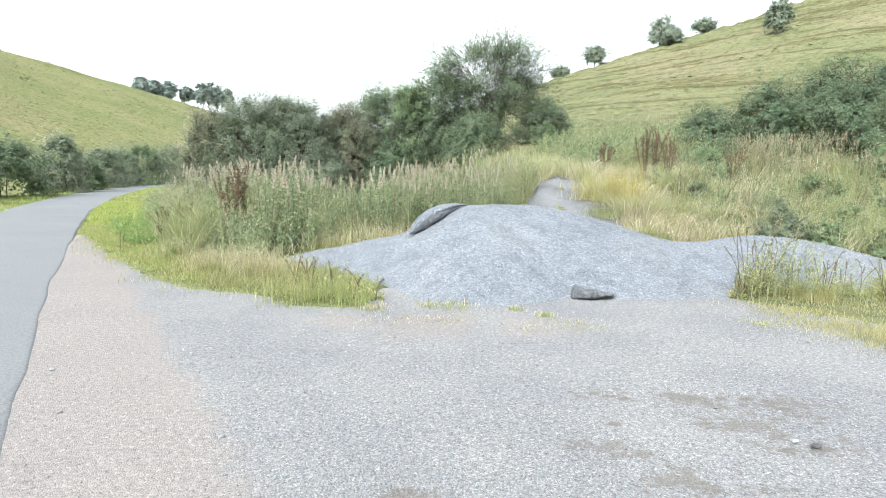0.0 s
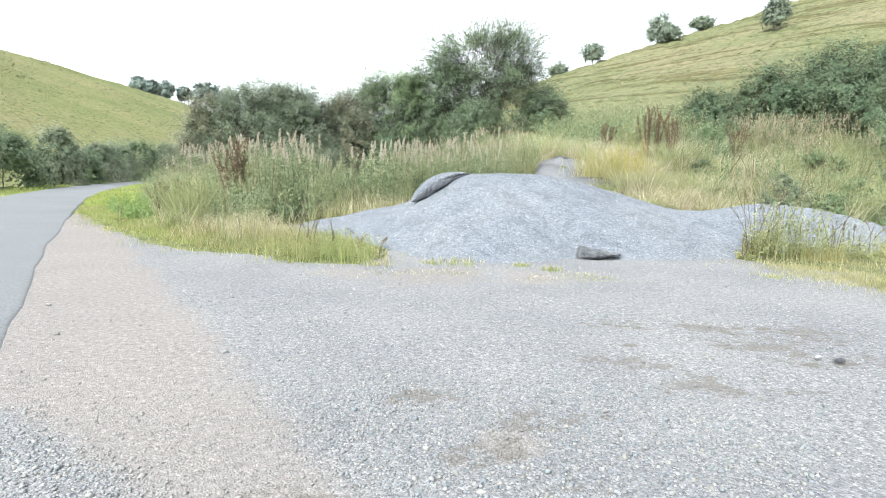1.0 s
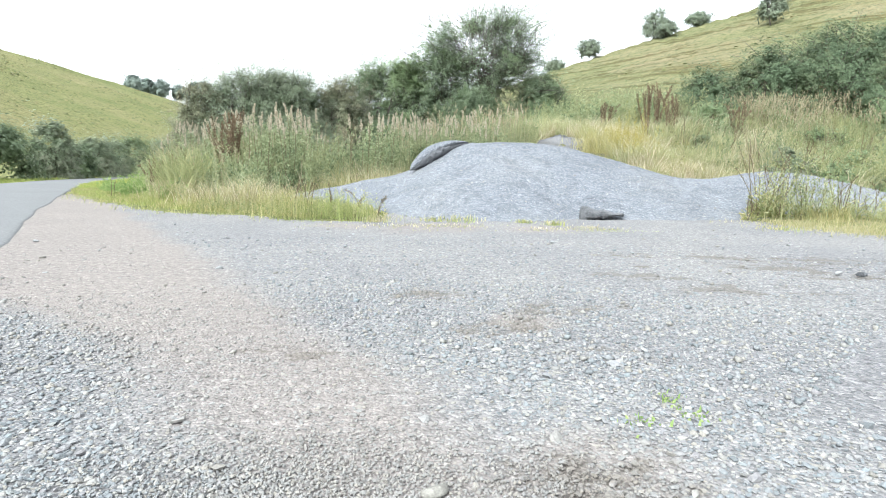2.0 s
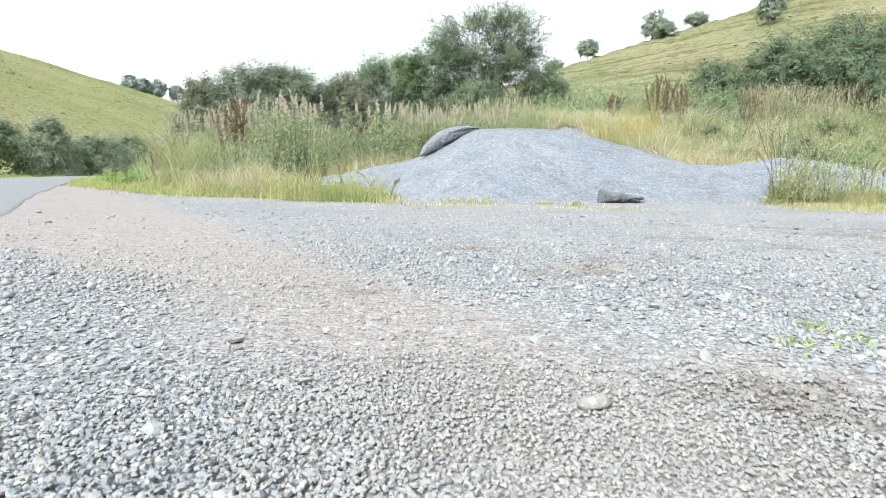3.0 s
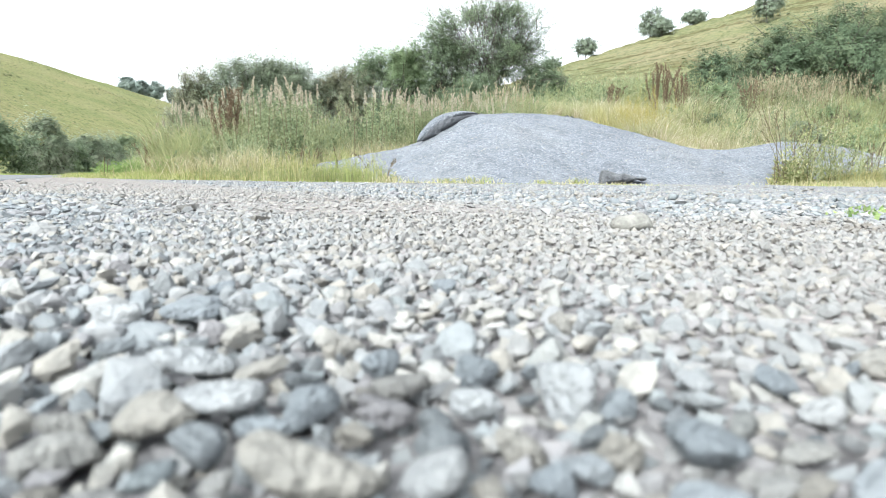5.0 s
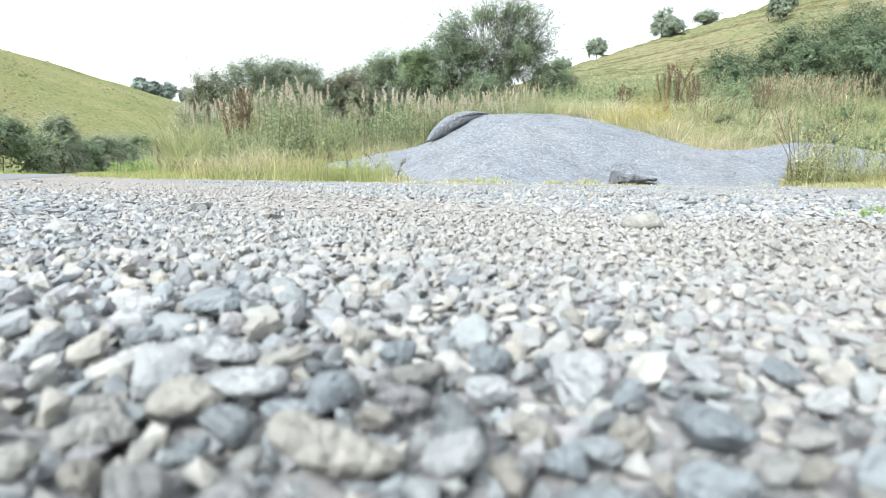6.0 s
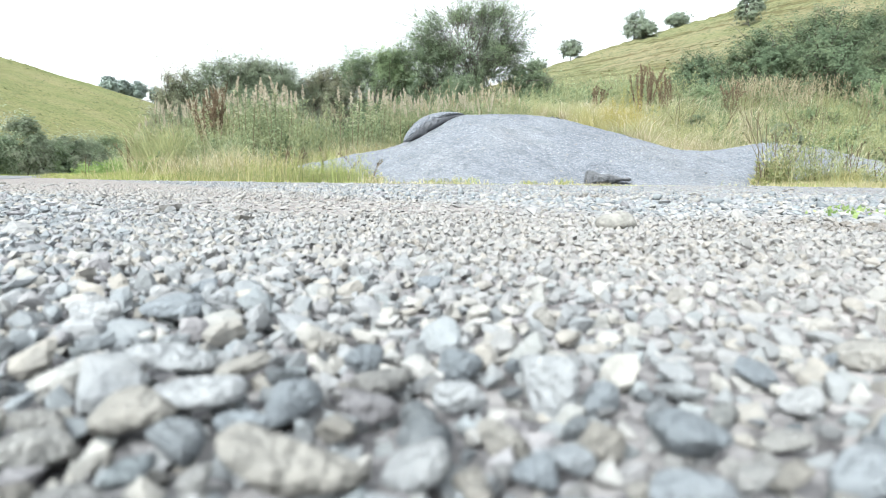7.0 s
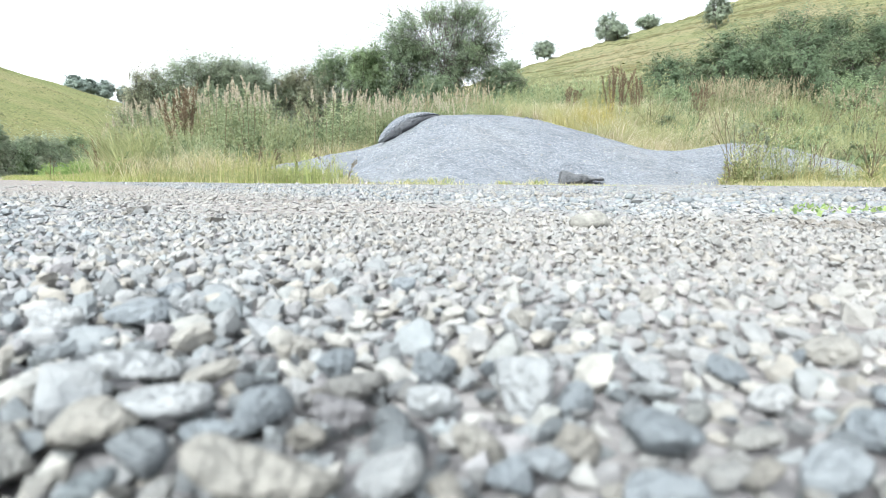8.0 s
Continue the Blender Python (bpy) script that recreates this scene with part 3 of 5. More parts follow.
def build_lane():
    p = np.array(LANE_RIGHT)
    s = np.concatenate([[0], np.cumsum(np.hypot(*np.diff(p, axis=0).T))])
    t = np.concatenate([np.arange(0, s[7], 0.6), np.arange(s[7], s[-1], 2.5)])
    c = np.stack([np.interp(t, s, p[:, 0]), np.interp(t, s, p[:, 1])], axis=-1)
    for _ in range(6):
        c[1:-1] = (c[:-2] + 2 * c[1:-1] + c[2:]) / 4
    d = np.gradient(c, axis=0)
    nrm = np.stack([-d[:, 1], d[:, 0]], axis=-1) / np.linalg.norm(d, axis=1)[:, None]
    rows = []
    for k, (off, z) in enumerate(((-0.04, -0.05), (0.0, 0.004), (0.03, 0.012), (0.06, 0.014), (0.25, 0.022), (0.5 * LANE_WIDTH, 0.05), (LANE_WIDTH - 0.25, 0.022), (LANE_WIDTH - 0.03, 0.014), (LANE_WIDTH, 0.006), (LANE_WIDTH + 0.05, -0.05))):
        jag = 0.12 * fnoise(t * 0.9, t * 0 + (off > 1), 71)
        q = c + nrm * (off + jag)[:, None]
        rows.append(np.column_stack([q, land(q[:, 0], q[:, 1]) + z]))
    v = np.stack(rows, axis=1).reshape(-1, 3)
    w = len(rows)
    i = np.arange(len(v)).reshape(-1, w)
    f = np.stack([i[:-1, :-1], i[1:, :-1], i[1:, 1:], i[:-1, 1:]], axis=-1).reshape(-1, 4)[:, ::-1]
    return tagged(new("road", mesh_of("road", v, [f], MAT_ROAD, True)), "narrow lane of worn pale grey asphalt", "road", kind="structure")


build_lane()


def build_track():
    """The trodden way that climbs from behind the mound: broken soil with grass hanging over its edges."""
    t = np.linspace(0, 1, 90)
    cx, cy = 2.6 + 1.5 * t + 0.15 * np.sin(5 * t), 11.7 + 5.6 * t
    rows = []
    for u in np.linspace(-1, 1, 25):
        w = (1.9 - 1.4 * t) * (1 - 0.8 * smoothstep(0.7, 1.0, t)) * u + 0.6 * fnoise(t * 5, t * 0 + u * 1.5, 81) * abs(u)
        x, y = cx + w, cy + 0.1 * u
        z = land(x, y) + 0.22 * fnoise(x * 1.6, y * 1.6, 84) + 0.10 * fnoise(x * 6, y * 6, 85) + 0.04
        rows.append(np.column_stack([x, y, z - 0.12 * (abs(u) > 0.93)]))
    v = np.stack(rows, axis=1).reshape(-1, 3)
    i = np.arange(len(v)).reshape(-1, 25)
    f = np.stack([i[:-1, :-1], i[:-1, 1:], i[1:, 1:], i[1:, :-1]], axis=-1).reshape(-1, 4)
    return tagged(new("track", mesh_of("track", v, [f], MAT_TRACK, True)), "trodden track of grey gravel and soil behind the mound", "track", kind="structure")


build_track()


def build_heap():
    xs, ys = axis((-3.6, 9.8, 0.06)), axis((7.4, 14.2, 0.06))
    v, f = sheet(xs, ys, heap_z)
    c = v[f].mean(axis=1)
    keep = c[:, 2] > land(c[:, 0], c[:, 1]) - 0.12
    used, back = np.unique(f[keep], return_inverse=True)
    me = mesh_of("heap", v[used], [back.reshape(-1, 4)], MAT_HEAP, True)
    ob = new("mound", me)
    return tagged(ob, "broad mound of grey road planings at the lay-by edge", "mound")


HEAP = build_heap()


def lump(name, mat, length, wide, high, seed, shape, label, category, m, worn=1.0):
    """A clod: an oval body bent by shape(u) = (width factor, height factor, lift)."""
    k, r = 110, 72
    u = np.linspace(0, 1, k)
    a = np.linspace(0, 2 * np.pi, r, endpoint=False)
    uu, aa = np.meshgrid(u, a, indexing="ij")
    w, h, lift = shape(uu)
    wrap = np.cos(aa) * 2
    nz = 1 + worn * 0.75 * fnoise(uu * 5 + 9, wrap, seed) + worn * 0.35 * fnoise(uu * 24, wrap * 4 + np.sin(aa), seed + 3, 3) + worn * 0.25 * fnoise(uu * 70, wrap * 12 + 3 * np.sin(aa), seed + 7, 2)
    v = np.stack([(uu - 0.5) * length + 0.02 * fnoise(uu * 9, aa * 3, seed + 5), wide * w * np.cos(aa) * nz, high * h * np.sin(aa) * nz + lift], axis=-1).reshape(-1, 3)
    i = np.arange(k * r).reshape(k, r)
    f = np.stack([i[:-1, :], np.roll(i, -1, 1)[:-1, :], np.roll(i, -1, 1)[1:, :], i[1:, :]], axis=-1).reshape(-1, 4)
    ob = new(name, mesh_of(name, v, [f, ], mat, True))
    ob.matrix_world = m
    return tagged(ob, label, category)


CRUST = Matrix.Translation((0.19, 10.87, 0.96)) @ Vector((1.2, 0.5, 0.58)).to_track_quat("X", "Z").to_matrix().to_4x4()
# the crust's dark colour paints the shade under its overhang
crust = lump("planings_crust", MAT_CRUST, 1.32, 0.20, 0.095, 5,
     lambda u: (np.clip(np.sin(np.pi * u ** 0.9), 0, 1) ** 0.85 * (1.15 - 0.55 * u), np.clip(np.sin(np.pi * u ** 0.85), 0, 1) ** 0.85 * (1.5 - 0.8 * u), 0.10 * np.sin(np.pi * u)),
     "crust of bound planings overhanging the mound's edge, its underside shade in the dark colour", "crust", CRUST)
# added shell in the heap's colour, painting the crust's upper side as lit
cap = lump("lit_top_shell", MAT_HEAP, 1.30, 0.20, 0.065, 15,
           lambda u: (np.clip(np.sin(np.pi * u ** 0.9), 0, 1) ** 0.7 * (1.15 - 0.5 * u), np.clip(np.sin(np.pi * u ** 0.8), 0, 1) ** 0.7 * (1.35 - 0.5 * u), 0.08 * np.clip(np.sin(np.pi * u), 0, 1) ** 0.5 + 0.10 * np.sin(np.pi * u)),
           "pale added shell that gives the crust its lit top", "", Matrix.Identity(4), 0.6)
cap.parent = crust
lump("planings_clod", MAT_CLOD, 0.64, 0.16, 0.056, 9,
     lambda u: (np.clip(np.sin(np.pi * u), 0, 1) ** 0.4, np.clip(np.sin(np.pi * u), 0, 1) ** 0.18 * (0.6 + 2.0 * np.clip(1 - 1.5 * u, 0, 1) + 0.22 * np.sin(u * 13) + 0.12 * np.sin(u * 29)), 0.02),
     "dark grey wedge-shaped clod of bound planings on gravel", "clod", pose(2.46, 8.34, 0.055, 0, 0, -4), 1.0)
lump("planings_clod", MAT_CRUST, 0.075, 0.022, 0.014, 29, lambda u: (np.clip(np.sin(np.pi * u), 0, 1) ** 0.5, np.clip(np.sin(np.pi * u), 0, 1) ** 0.5, 0.0),
     "small dark clod lying on the gravel", "clod", pose(2.66, 3.74, 0.012, 0, 0, 5), 0.8)
lump("broken_edge", MAT_CRUST, 0.42, 0.12, 0.05, 21,
     lambda u: (np.clip(np.sin(np.pi * u), 0, 1) ** 0.5, np.clip(np.sin(np.pi * u), 0, 1) ** 0.5 * (1 + 0.3 * np.sin(u * 17)), 0.0),
     "dark broken lump of planings at the track's top", "clod", pose(3.75, 16.3, float(land(3.75, 16.3)) + 0.05, 0, 0, 8))


# ---- plants ----
def unit(v):
    return v / np.maximum(np.linalg.norm(v, axis=-1, keepdims=True), 1e-9)


def leaves(p, along, length, width, r, face=None):
    """One folded leaf at each point p; along: the way it points; face: the way its upper side looks. Gives verts and faces."""
    n = len(p)
    a = unit(along)
    side = unit(np.cross(a, unit(r.normal(size=(n, 3)) if face is None else face)))
    up = np.cross(side, a)
    length, width = np.broadcast_to(length, n)[:, None], np.broadcast_to(width, n)[:, None]
    v = np.stack([p, p + a * length * 0.5 + side * width * 0.5 + up * width * 0.2, p + a * length, p + a * length * 0.5 - side * width * 0.5 + up * width * 0.2], axis=1)
    return v.reshape(-1, 3), np.arange(4 * n).reshape(-1, 4)


def blades(p, height, width, lean, r, way=None):
    """Grass blades: a quad and a tip each, bent over by lean."""
    n = len(p)
    a = r.uniform(0, 2 * np.pi, n)
    side = np.stack([np.cos(a), np.sin(a), 0 * a], axis=-1) * np.broadcast_to(width, n)[:, None] * 0.5
    b = r.uniform(0, 2 * np.pi, n) if way is None else way
    bend = np.stack([np.cos(b), np.sin(b), 0 * b], axis=-1) * (np.broadcast_to(lean, n) * height)[:, None]
    up = np.array([0, 0, 1.0]) * np.asarray(height)[:, None]
    mid = p + 0.55 * up + 0.3 * bend
    tip = p + up * (1 - 0.25 * np.broadcast_to(lean, n)[:, None]) + bend
    v = np.stack([p - side, p + side, mid + 0.75 * side, mid - 0.75 * side, tip], axis=1).reshape(-1, 3)
    i = np.arange(n)[:, None] * 5
    return v, i + np.array([[0, 1, 2, 3]]), i + np.array([[3, 2, 4]])


def tubes(lines, sides=5):
    """Tapered tubes: each line is (points (k, 3), radii (k,))."""
    vs, fs, o = [], [], 0
    a = np.linspace(0, 2 * np.pi, sides, endpoint=False)
    for p, rad in lines:
        d = unit(np.gradient(p, axis=0))
        ref = np.where(np.abs(d[:, 2:3]) > 0.9, np.array([[1.0, 0, 0]]), np.array([[0, 0, 1.0]]))
        s = unit(np.cross(d, ref))
        u = np.cross(s, d)
        ring = p[:, None] + rad[:, None, None] * (np.cos(a)[None, :, None] * s[:, None] + np.sin(a)[None, :, None] * u[:, None])
        vs.append(ring.reshape(-1, 3))
        i = np.arange(len(p) * sides).reshape(len(p), sides) + o
        fs.append(np.stack([i[:-1], np.roll(i, -1, 1)[:-1], np.roll(i, -1, 1)[1:], i[1:]], axis=-1).reshape(-1, 4))
        o += len(p) * sides
    return np.concatenate(vs), np.concatenate(fs)


def curve_to(a, b, r, bow=0.15, k=6):
    t = np.linspace(0, 1, k)[:, None]
    a, b = np.asarray(a, float), np.asarray(b, float)
    off = r.normal(size=3) * bow * np.linalg.norm(b - a)
    return a * (1 - t) + b * t + off * (4 * t * (1 - t)) + np.array([0, 0, 0.15]) * np.linalg.norm(b - a) * t * (1 - t) * 2


def woody(name, x, y, wide, high, label, category, leaf_mat, seed, count=9000, stems=3, leaf=0.13, foot=0.25, deep=None, airy=0.35, clusters=80, sides=3, twigs=2, trunk=0.0, top=0.0, group="", crown_label="", loose=1.0):
    """A tree or shrub: a tapered trunk or several stems, limbs to each bough, twigs that fan out from the boughs, and small leaves along the twigs."""
    r = np.random.default_rng(seed)
    deep = deep or wide
    ob = empty(name, (x, y, float(land(x, y)) - 0.05), label, category, group)
    high = (top - float(land(x, y))) if top else high
    low = max(foot, trunk)
    cz, rz = (high + low) / 2, (high - low) / 2
    # boughs, on an uneven dome
    u = r.random(clusters) ** 0.9
    turn = r.uniform(0, 2 * np.pi, clusters)
    if trunk:
        d = unit(r.normal(size=(clusters, 3)))
        rad = r.uniform(0.2, 1.0, clusters)[:, None] ** 0.45
        c = d * rad * np.array([wide, deep, rz]) * 0.76 + np.array([0, 0, cz])
        c[:, :2] *= 1.0 - 0.30 * np.clip((c[:, 2:3] - cz) / rz, 0, 1)
    else:
        out = np.sqrt(np.clip(1 - 0.97 * u ** 1.6, 0.02, 1)) * np.sqrt(r.uniform(0.35, 1, clusters)) * 0.72
        c = np.column_stack([wide * out * np.cos(turn), deep * out * np.sin(turn), foot + (high * 0.82 - foot) * u])
    swell = 1 + 0.35 * fnoise(np.arctan2(c[:, 1], c[:, 0]) * 1.5 + seed, c[:, 2] / max(rz, 0.3) * 1.6, seed % 97, 2)
    c[:, :2] *= swell[:, None]
    c[:, 2] = np.maximum(c[:, 2] * (0.5 + 0.5 * swell), low * 0.8)
    lines, heads = [], []
    for _ in range(stems):
        q = r.normal(size=2) * (0.04 if trunk else 0.16) * wide
        tip = np.array([q[0] * 2.5, q[1] * 2.5, max(trunk, cz * 0.9)]) + r.normal(size=3) * 0.1
        p = curve_to((q[0], q[1], 0), tip, r, 0.08, 7)
        base = 0.022 * high / math.sqrt(stems)
        lines.append((p, np.linspace(base, base * 0.5, 7)))
        heads.append((base * 0.5, p))
    for q in c:
        rad0, p = heads[int(r.integers(len(heads)))]
        lines.append((curve_to(p[int(r.integers(2, 7))], q, r, 0.1, 6), np.linspace(rad0 * 0.55, 0.008, 6)))
    # twigs
    per = 12
    at = np.repeat(np.arange(clusters), per)
    reach = np.clip(wide * 0.36, 0.12, 1.25) * loose * r.uniform(0.5, 1.5, clusters)[at] * r.uniform(0.6, 1.25, len(at))
    way = unit(unit(c[at] - np.array([0, 0, cz * 0.75])) * 0.75 + r.normal(size=(len(at), 3)) * 0.62 + np.array([0, 0, 0.22]))
    root = c[at] + r.normal(size=(len(at), 3)) * (0.22 * reach)[:, None]
    droop = r.uniform(0.0, 0.3, len(at)) * reach

    def on_twig(k, v):
        p = root[k] + way[k] * (reach[k] * v)[:, None]
        p[:, 2] -= droop[k] * v * v
        return p

    steps = np.linspace(0, 1, 4)
    for k in range(0, len(at), max(1, per // max(twigs, 1))):
        lines.append((on_twig(np.full(4, k), steps), np.linspace(0.011, 0.003, 4)))
    tv, tf = tubes(lines, sides)
    tv[:, 2] = np.maximum(tv[:, 2], 0.0)
    part("trunk", mesh_of(name + "_trunk", tv, [tf], MAT_BARK, True), ob)
    # leaves
    n = int(count * 2.75)
    k = r.integers(0, len(at), n)
    v = r.uniform(0.02, 1.0, n) ** 0.8
    pts = on_twig(k, v) + np.clip(r.normal(size=(n, 3)), -1.4, 1.4) * (0.16 * reach[k] * (1.1 - 0.75 * v))[:, None]
    hole = fnoise(pts[:, 0] * 1.5 + pts[:, 1] * 0.7 + seed, pts[:, 2] * 1.7, seed % 89)
    keep = (hole > -0.2 + 0.14 * airy) | (r.random(n) > airy)
    pts, k = pts[keep], k[keep]
    pts[:, 2] = np.maximum(pts[:, 2], 0.06)
    out = way[k] * 0.7 + r.normal(size=pts.shape) * 0.55
    ln = leaf * 0.73 * r.uniform(0.6, 1.35, len(pts))
    shine = unit(pts - np.array([0, 0, cz * 0.5])) * 0.7 + unit(pts - c[at[k]]) * 0.6 + np.array([0, 0, 0.35]) + r.normal(size=pts.shape) * 0.3
    ax = unit(np.cross(shine, out))
    al = unit(np.cross(ax, shine))
    lv = np.stack([pts - ax * ln[:, None] * 0.3, pts + ax * ln[:, None] * 0.3, pts + al * ln[:, None] * 0.95], axis=1).reshape(-1, 3)
    lf = np.arange(len(lv)).reshape(-1, 3)
    part("crown", mesh_of(name + "_crown", lv, [lf], leaf_mat), ob, crown_label)
    return ob


# the tall willow and the thicket round it
woody("willow_tree", 3.0, 28.4, 3.6, 5.7, "tall airy grey-green willow behind the mound", "tree", MAT_LEAF_WIL, 11, 22000, 5, 0.115, airy=1.0, clusters=105, trunk=0.7, deep=2.2, top=8.85, twigs=12, loose=1.2)
woody("willow_bush", 0.5, 28.0, 2.4, 4.4, "grey-green willow bush leaning on the tall willow", "shrub", MAT_LEAF_WIL, 20, 15000, 4, 0.13, airy=0.2, top=7.9, clusters=110, loose=1.2, foot=0.1)
woody("ash_sapling", -1.0, 27.4, 2.1, 3.8, "bushy fresh green sapling beside the willow", "tree", MAT_LEAF_ASH, 12, 17000, 3, 0.115, airy=0.1, top=6.7, clusters=90, foot=0.1)
woody("willow_bush", -2.5, 28.4, 2.4, 3.7, "grey-green willow bush with ragged top", "shrub", MAT_LEAF_WIL, 13, 15000, 4, 0.11, airy=0.3, top=6.5, clusters=90, loose=1.2, foot=0.1)
woody("hawthorn", -3.8, 27.2, 2.1, 2.7, "dull green hawthorn with reddish turning leaves", "shrub", MAT_LEAF_RED, 14, 12000, 3, 0.12, airy=0.15, top=5.4, clusters=90, foot=0.1)
woody("hawthorn", -5.9, 26.4, 2.3, 3.9, "dense dark green hawthorn bush behind tall weeds", "shrub", MAT_LEAF_HAW, 15, 19000, 4, 0.115, airy=0.15, top=5.2, clusters=110, loose=1.2, foot=0.1)
woody("hawthorn", -8.2, 26.0, 2.5, 4.2, "wide olive-green hawthorn bush behind tall weeds", "shrub", MAT_LEAF_HAW, 16, 21000, 4, 0.115, airy=0.15, top=5.4, clusters=120, loose=1.2, foot=0.1)
woody("hawthorn", -9.7, 25.6, 1.8, 3.1, "greyish half-bare hawthorn beside the lane", "shrub", MAT_LEAF_RED, 17, 10000, 4, 0.125, airy=0.4, top=5.0, clusters=80, twigs=6, foot=0.1)
woody("hawthorn", -6.9, 26.8, 1.9, 3.6, "olive-green hawthorn between two wider ones", "shrub", MAT_LEAF_HAW, 28, 14000, 4, 0.115, airy=0.15, top=5.6, clusters=90, foot=0.1, loose=1.2)
woody("hawthorn", -4.9, 27.8, 1.8, 3.2, "dull green hawthorn filling a gap in the thicket", "shrub", MAT_LEAF_HAW, 31, 11500, 4, 0.115, airy=0.2, top=5.2, clusters=80, foot=0.1, loose=1.2)
woody("hawthorn", -4.6, 25.2, 1.5, 2.0, "low dark hawthorn shoots before the bushes", "shrub", MAT_LEAF_HAW, 26, 7000, 4, 0.12, airy=0.1, clusters=60, foot=0.05)
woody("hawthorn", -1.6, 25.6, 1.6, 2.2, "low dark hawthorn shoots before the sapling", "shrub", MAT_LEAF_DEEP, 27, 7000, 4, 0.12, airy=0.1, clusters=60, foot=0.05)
woody("willow_bush", 2.2, 25.8, 1.7, 2.4, "low grey-green willow bush under the tree", "shrub", MAT_LEAF_WIL, 18, 9000, 4, 0.12, top=4.5, clusters=60)
woody("willow_bush", 5.5, 28.0, 1.7, 2.7, "low thin willow bush with yellowing leaves", "shrub", MAT_LEAF_WIL, 19, 8000, 4, 0.12, airy=0.5, top=5.6, clusters=60)

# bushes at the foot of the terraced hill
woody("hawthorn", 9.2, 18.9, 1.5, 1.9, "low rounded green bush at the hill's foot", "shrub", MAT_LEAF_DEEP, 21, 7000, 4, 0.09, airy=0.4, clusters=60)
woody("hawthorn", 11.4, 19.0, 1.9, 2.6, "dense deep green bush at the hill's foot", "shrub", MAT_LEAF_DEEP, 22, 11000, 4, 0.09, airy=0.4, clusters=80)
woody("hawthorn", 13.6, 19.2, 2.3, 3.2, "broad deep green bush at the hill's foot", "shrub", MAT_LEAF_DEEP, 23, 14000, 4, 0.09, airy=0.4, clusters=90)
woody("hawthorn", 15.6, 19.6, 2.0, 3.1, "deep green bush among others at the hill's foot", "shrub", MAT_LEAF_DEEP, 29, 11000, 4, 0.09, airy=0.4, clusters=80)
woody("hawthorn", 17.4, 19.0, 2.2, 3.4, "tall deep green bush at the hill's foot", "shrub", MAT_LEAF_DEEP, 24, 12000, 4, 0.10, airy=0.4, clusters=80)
woody("bramble_bush", 13.6, 16.2, 1.3, 1.2, "sprawling bright green bramble in dry grass", "bramble", MAT_LEAF_ASH, 25, 5000, 6, 0.09, foot=0.05)

for k, (bx, by, bw, bh, bm_) in enumerate([(8.2, 13.4, 0.55, 0.65, MAT_LEAF_HAW), (9.7, 12.8, 0.7, 0.55, MAT_LEAF_ASH), (11.2, 13.6, 0.8, 0.65, MAT_LEAF_WIL), (10.6, 11.2, 0.6, 0.5, MAT_LEAF_ASH), (12.6, 12.4, 0.9, 0.7, MAT_LEAF_HAW), (8.9, 10.6, 0.45, 0.45, MAT_LEAF_ASH), (7.0, 14.6, 0.5, 0.6, MAT_LEAF_WIL)]):
    woody("bramble_bush", bx, by, bw, bh, "low green bramble patch in dry grass", "bramble", bm_, 140 + k, 1400, 5, 0.085, foot=0.03, clusters=22, sides=3, twigs=1, group="brambles on the bank")

for k, (bx, by, bw, bh, bm_) in enumerate([(7.6, 12.0, 0.55, 0.95, MAT_LEAF_HAW), (8.3, 11.6, 0.5, 0.7, MAT_LEAF_ASH), (9.3, 11.4, 0.45, 0.55, MAT_LEAF_WIL), (7.0, 11.4, 0.4, 0.6, MAT_LEAF_HAW), (10.2, 14.6, 0.8, 0.7, MAT_LEAF_ASH), (8.2, 16.6, 0.8, 0.9, MAT_LEAF_ASH), (6.9, 18.2, 0.9, 1.1, MAT_LEAF_ASH), (9.9, 10.0, 0.5, 0.5, MAT_LEAF_HAW)]):
    woody("bramble_bush", bx, by, bw, bh, "scrubby green bramble with dark stems in dry grass", "bramble", bm_, 160 + k, 1500, 6, 0.08, foot=0.03, clusters=22, sides=3, twigs=2, airy=0.5, group="brambles on the bank")

# hedge along the far side of the lane
for k, (hx, hy, hw, hh, hm) in enumerate([(-24.3, 26.0, 2.2, 3.6, MAT_LEAF_HAW), (-26.3, 31.5, 2.3, 4.1, MAT_LEAF_HAW), (-26.9, 36.5, 2.1, 3.5, MAT_LEAF_WIL),
                                          (-28.2, 44.5, 1.9, 4.3, MAT_LEAF_HAW), (-30.4, 50.5, 1.7, 2.6, MAT_LEAF_WIL), (-32.6, 57.5, 2.2, 3.9, MAT_LEAF_HAW),
                                          (-34.2, 64.0, 2.4, 3.8, MAT_LEAF_HAW), (-35.8, 72.0, 2.6, 4.6, MAT_LEAF_WIL), (-36.2, 80.0, 2.8, 5.0, MAT_LEAF_HAW), (-35.0, 90.0, 3.0, 5.2, MAT_LEAF_HAW)]):
    woody("hedge_shrub", hx, hy, hw * 1.3, hh * 1.12, "dark grey-green hedge shrub beside the lane", "shrub", hm, 40 + k, 4600, 4, 0.26, airy=0.1, clusters=70, foot=0.1, sides=3, twigs=1, group="hedge along the lane")

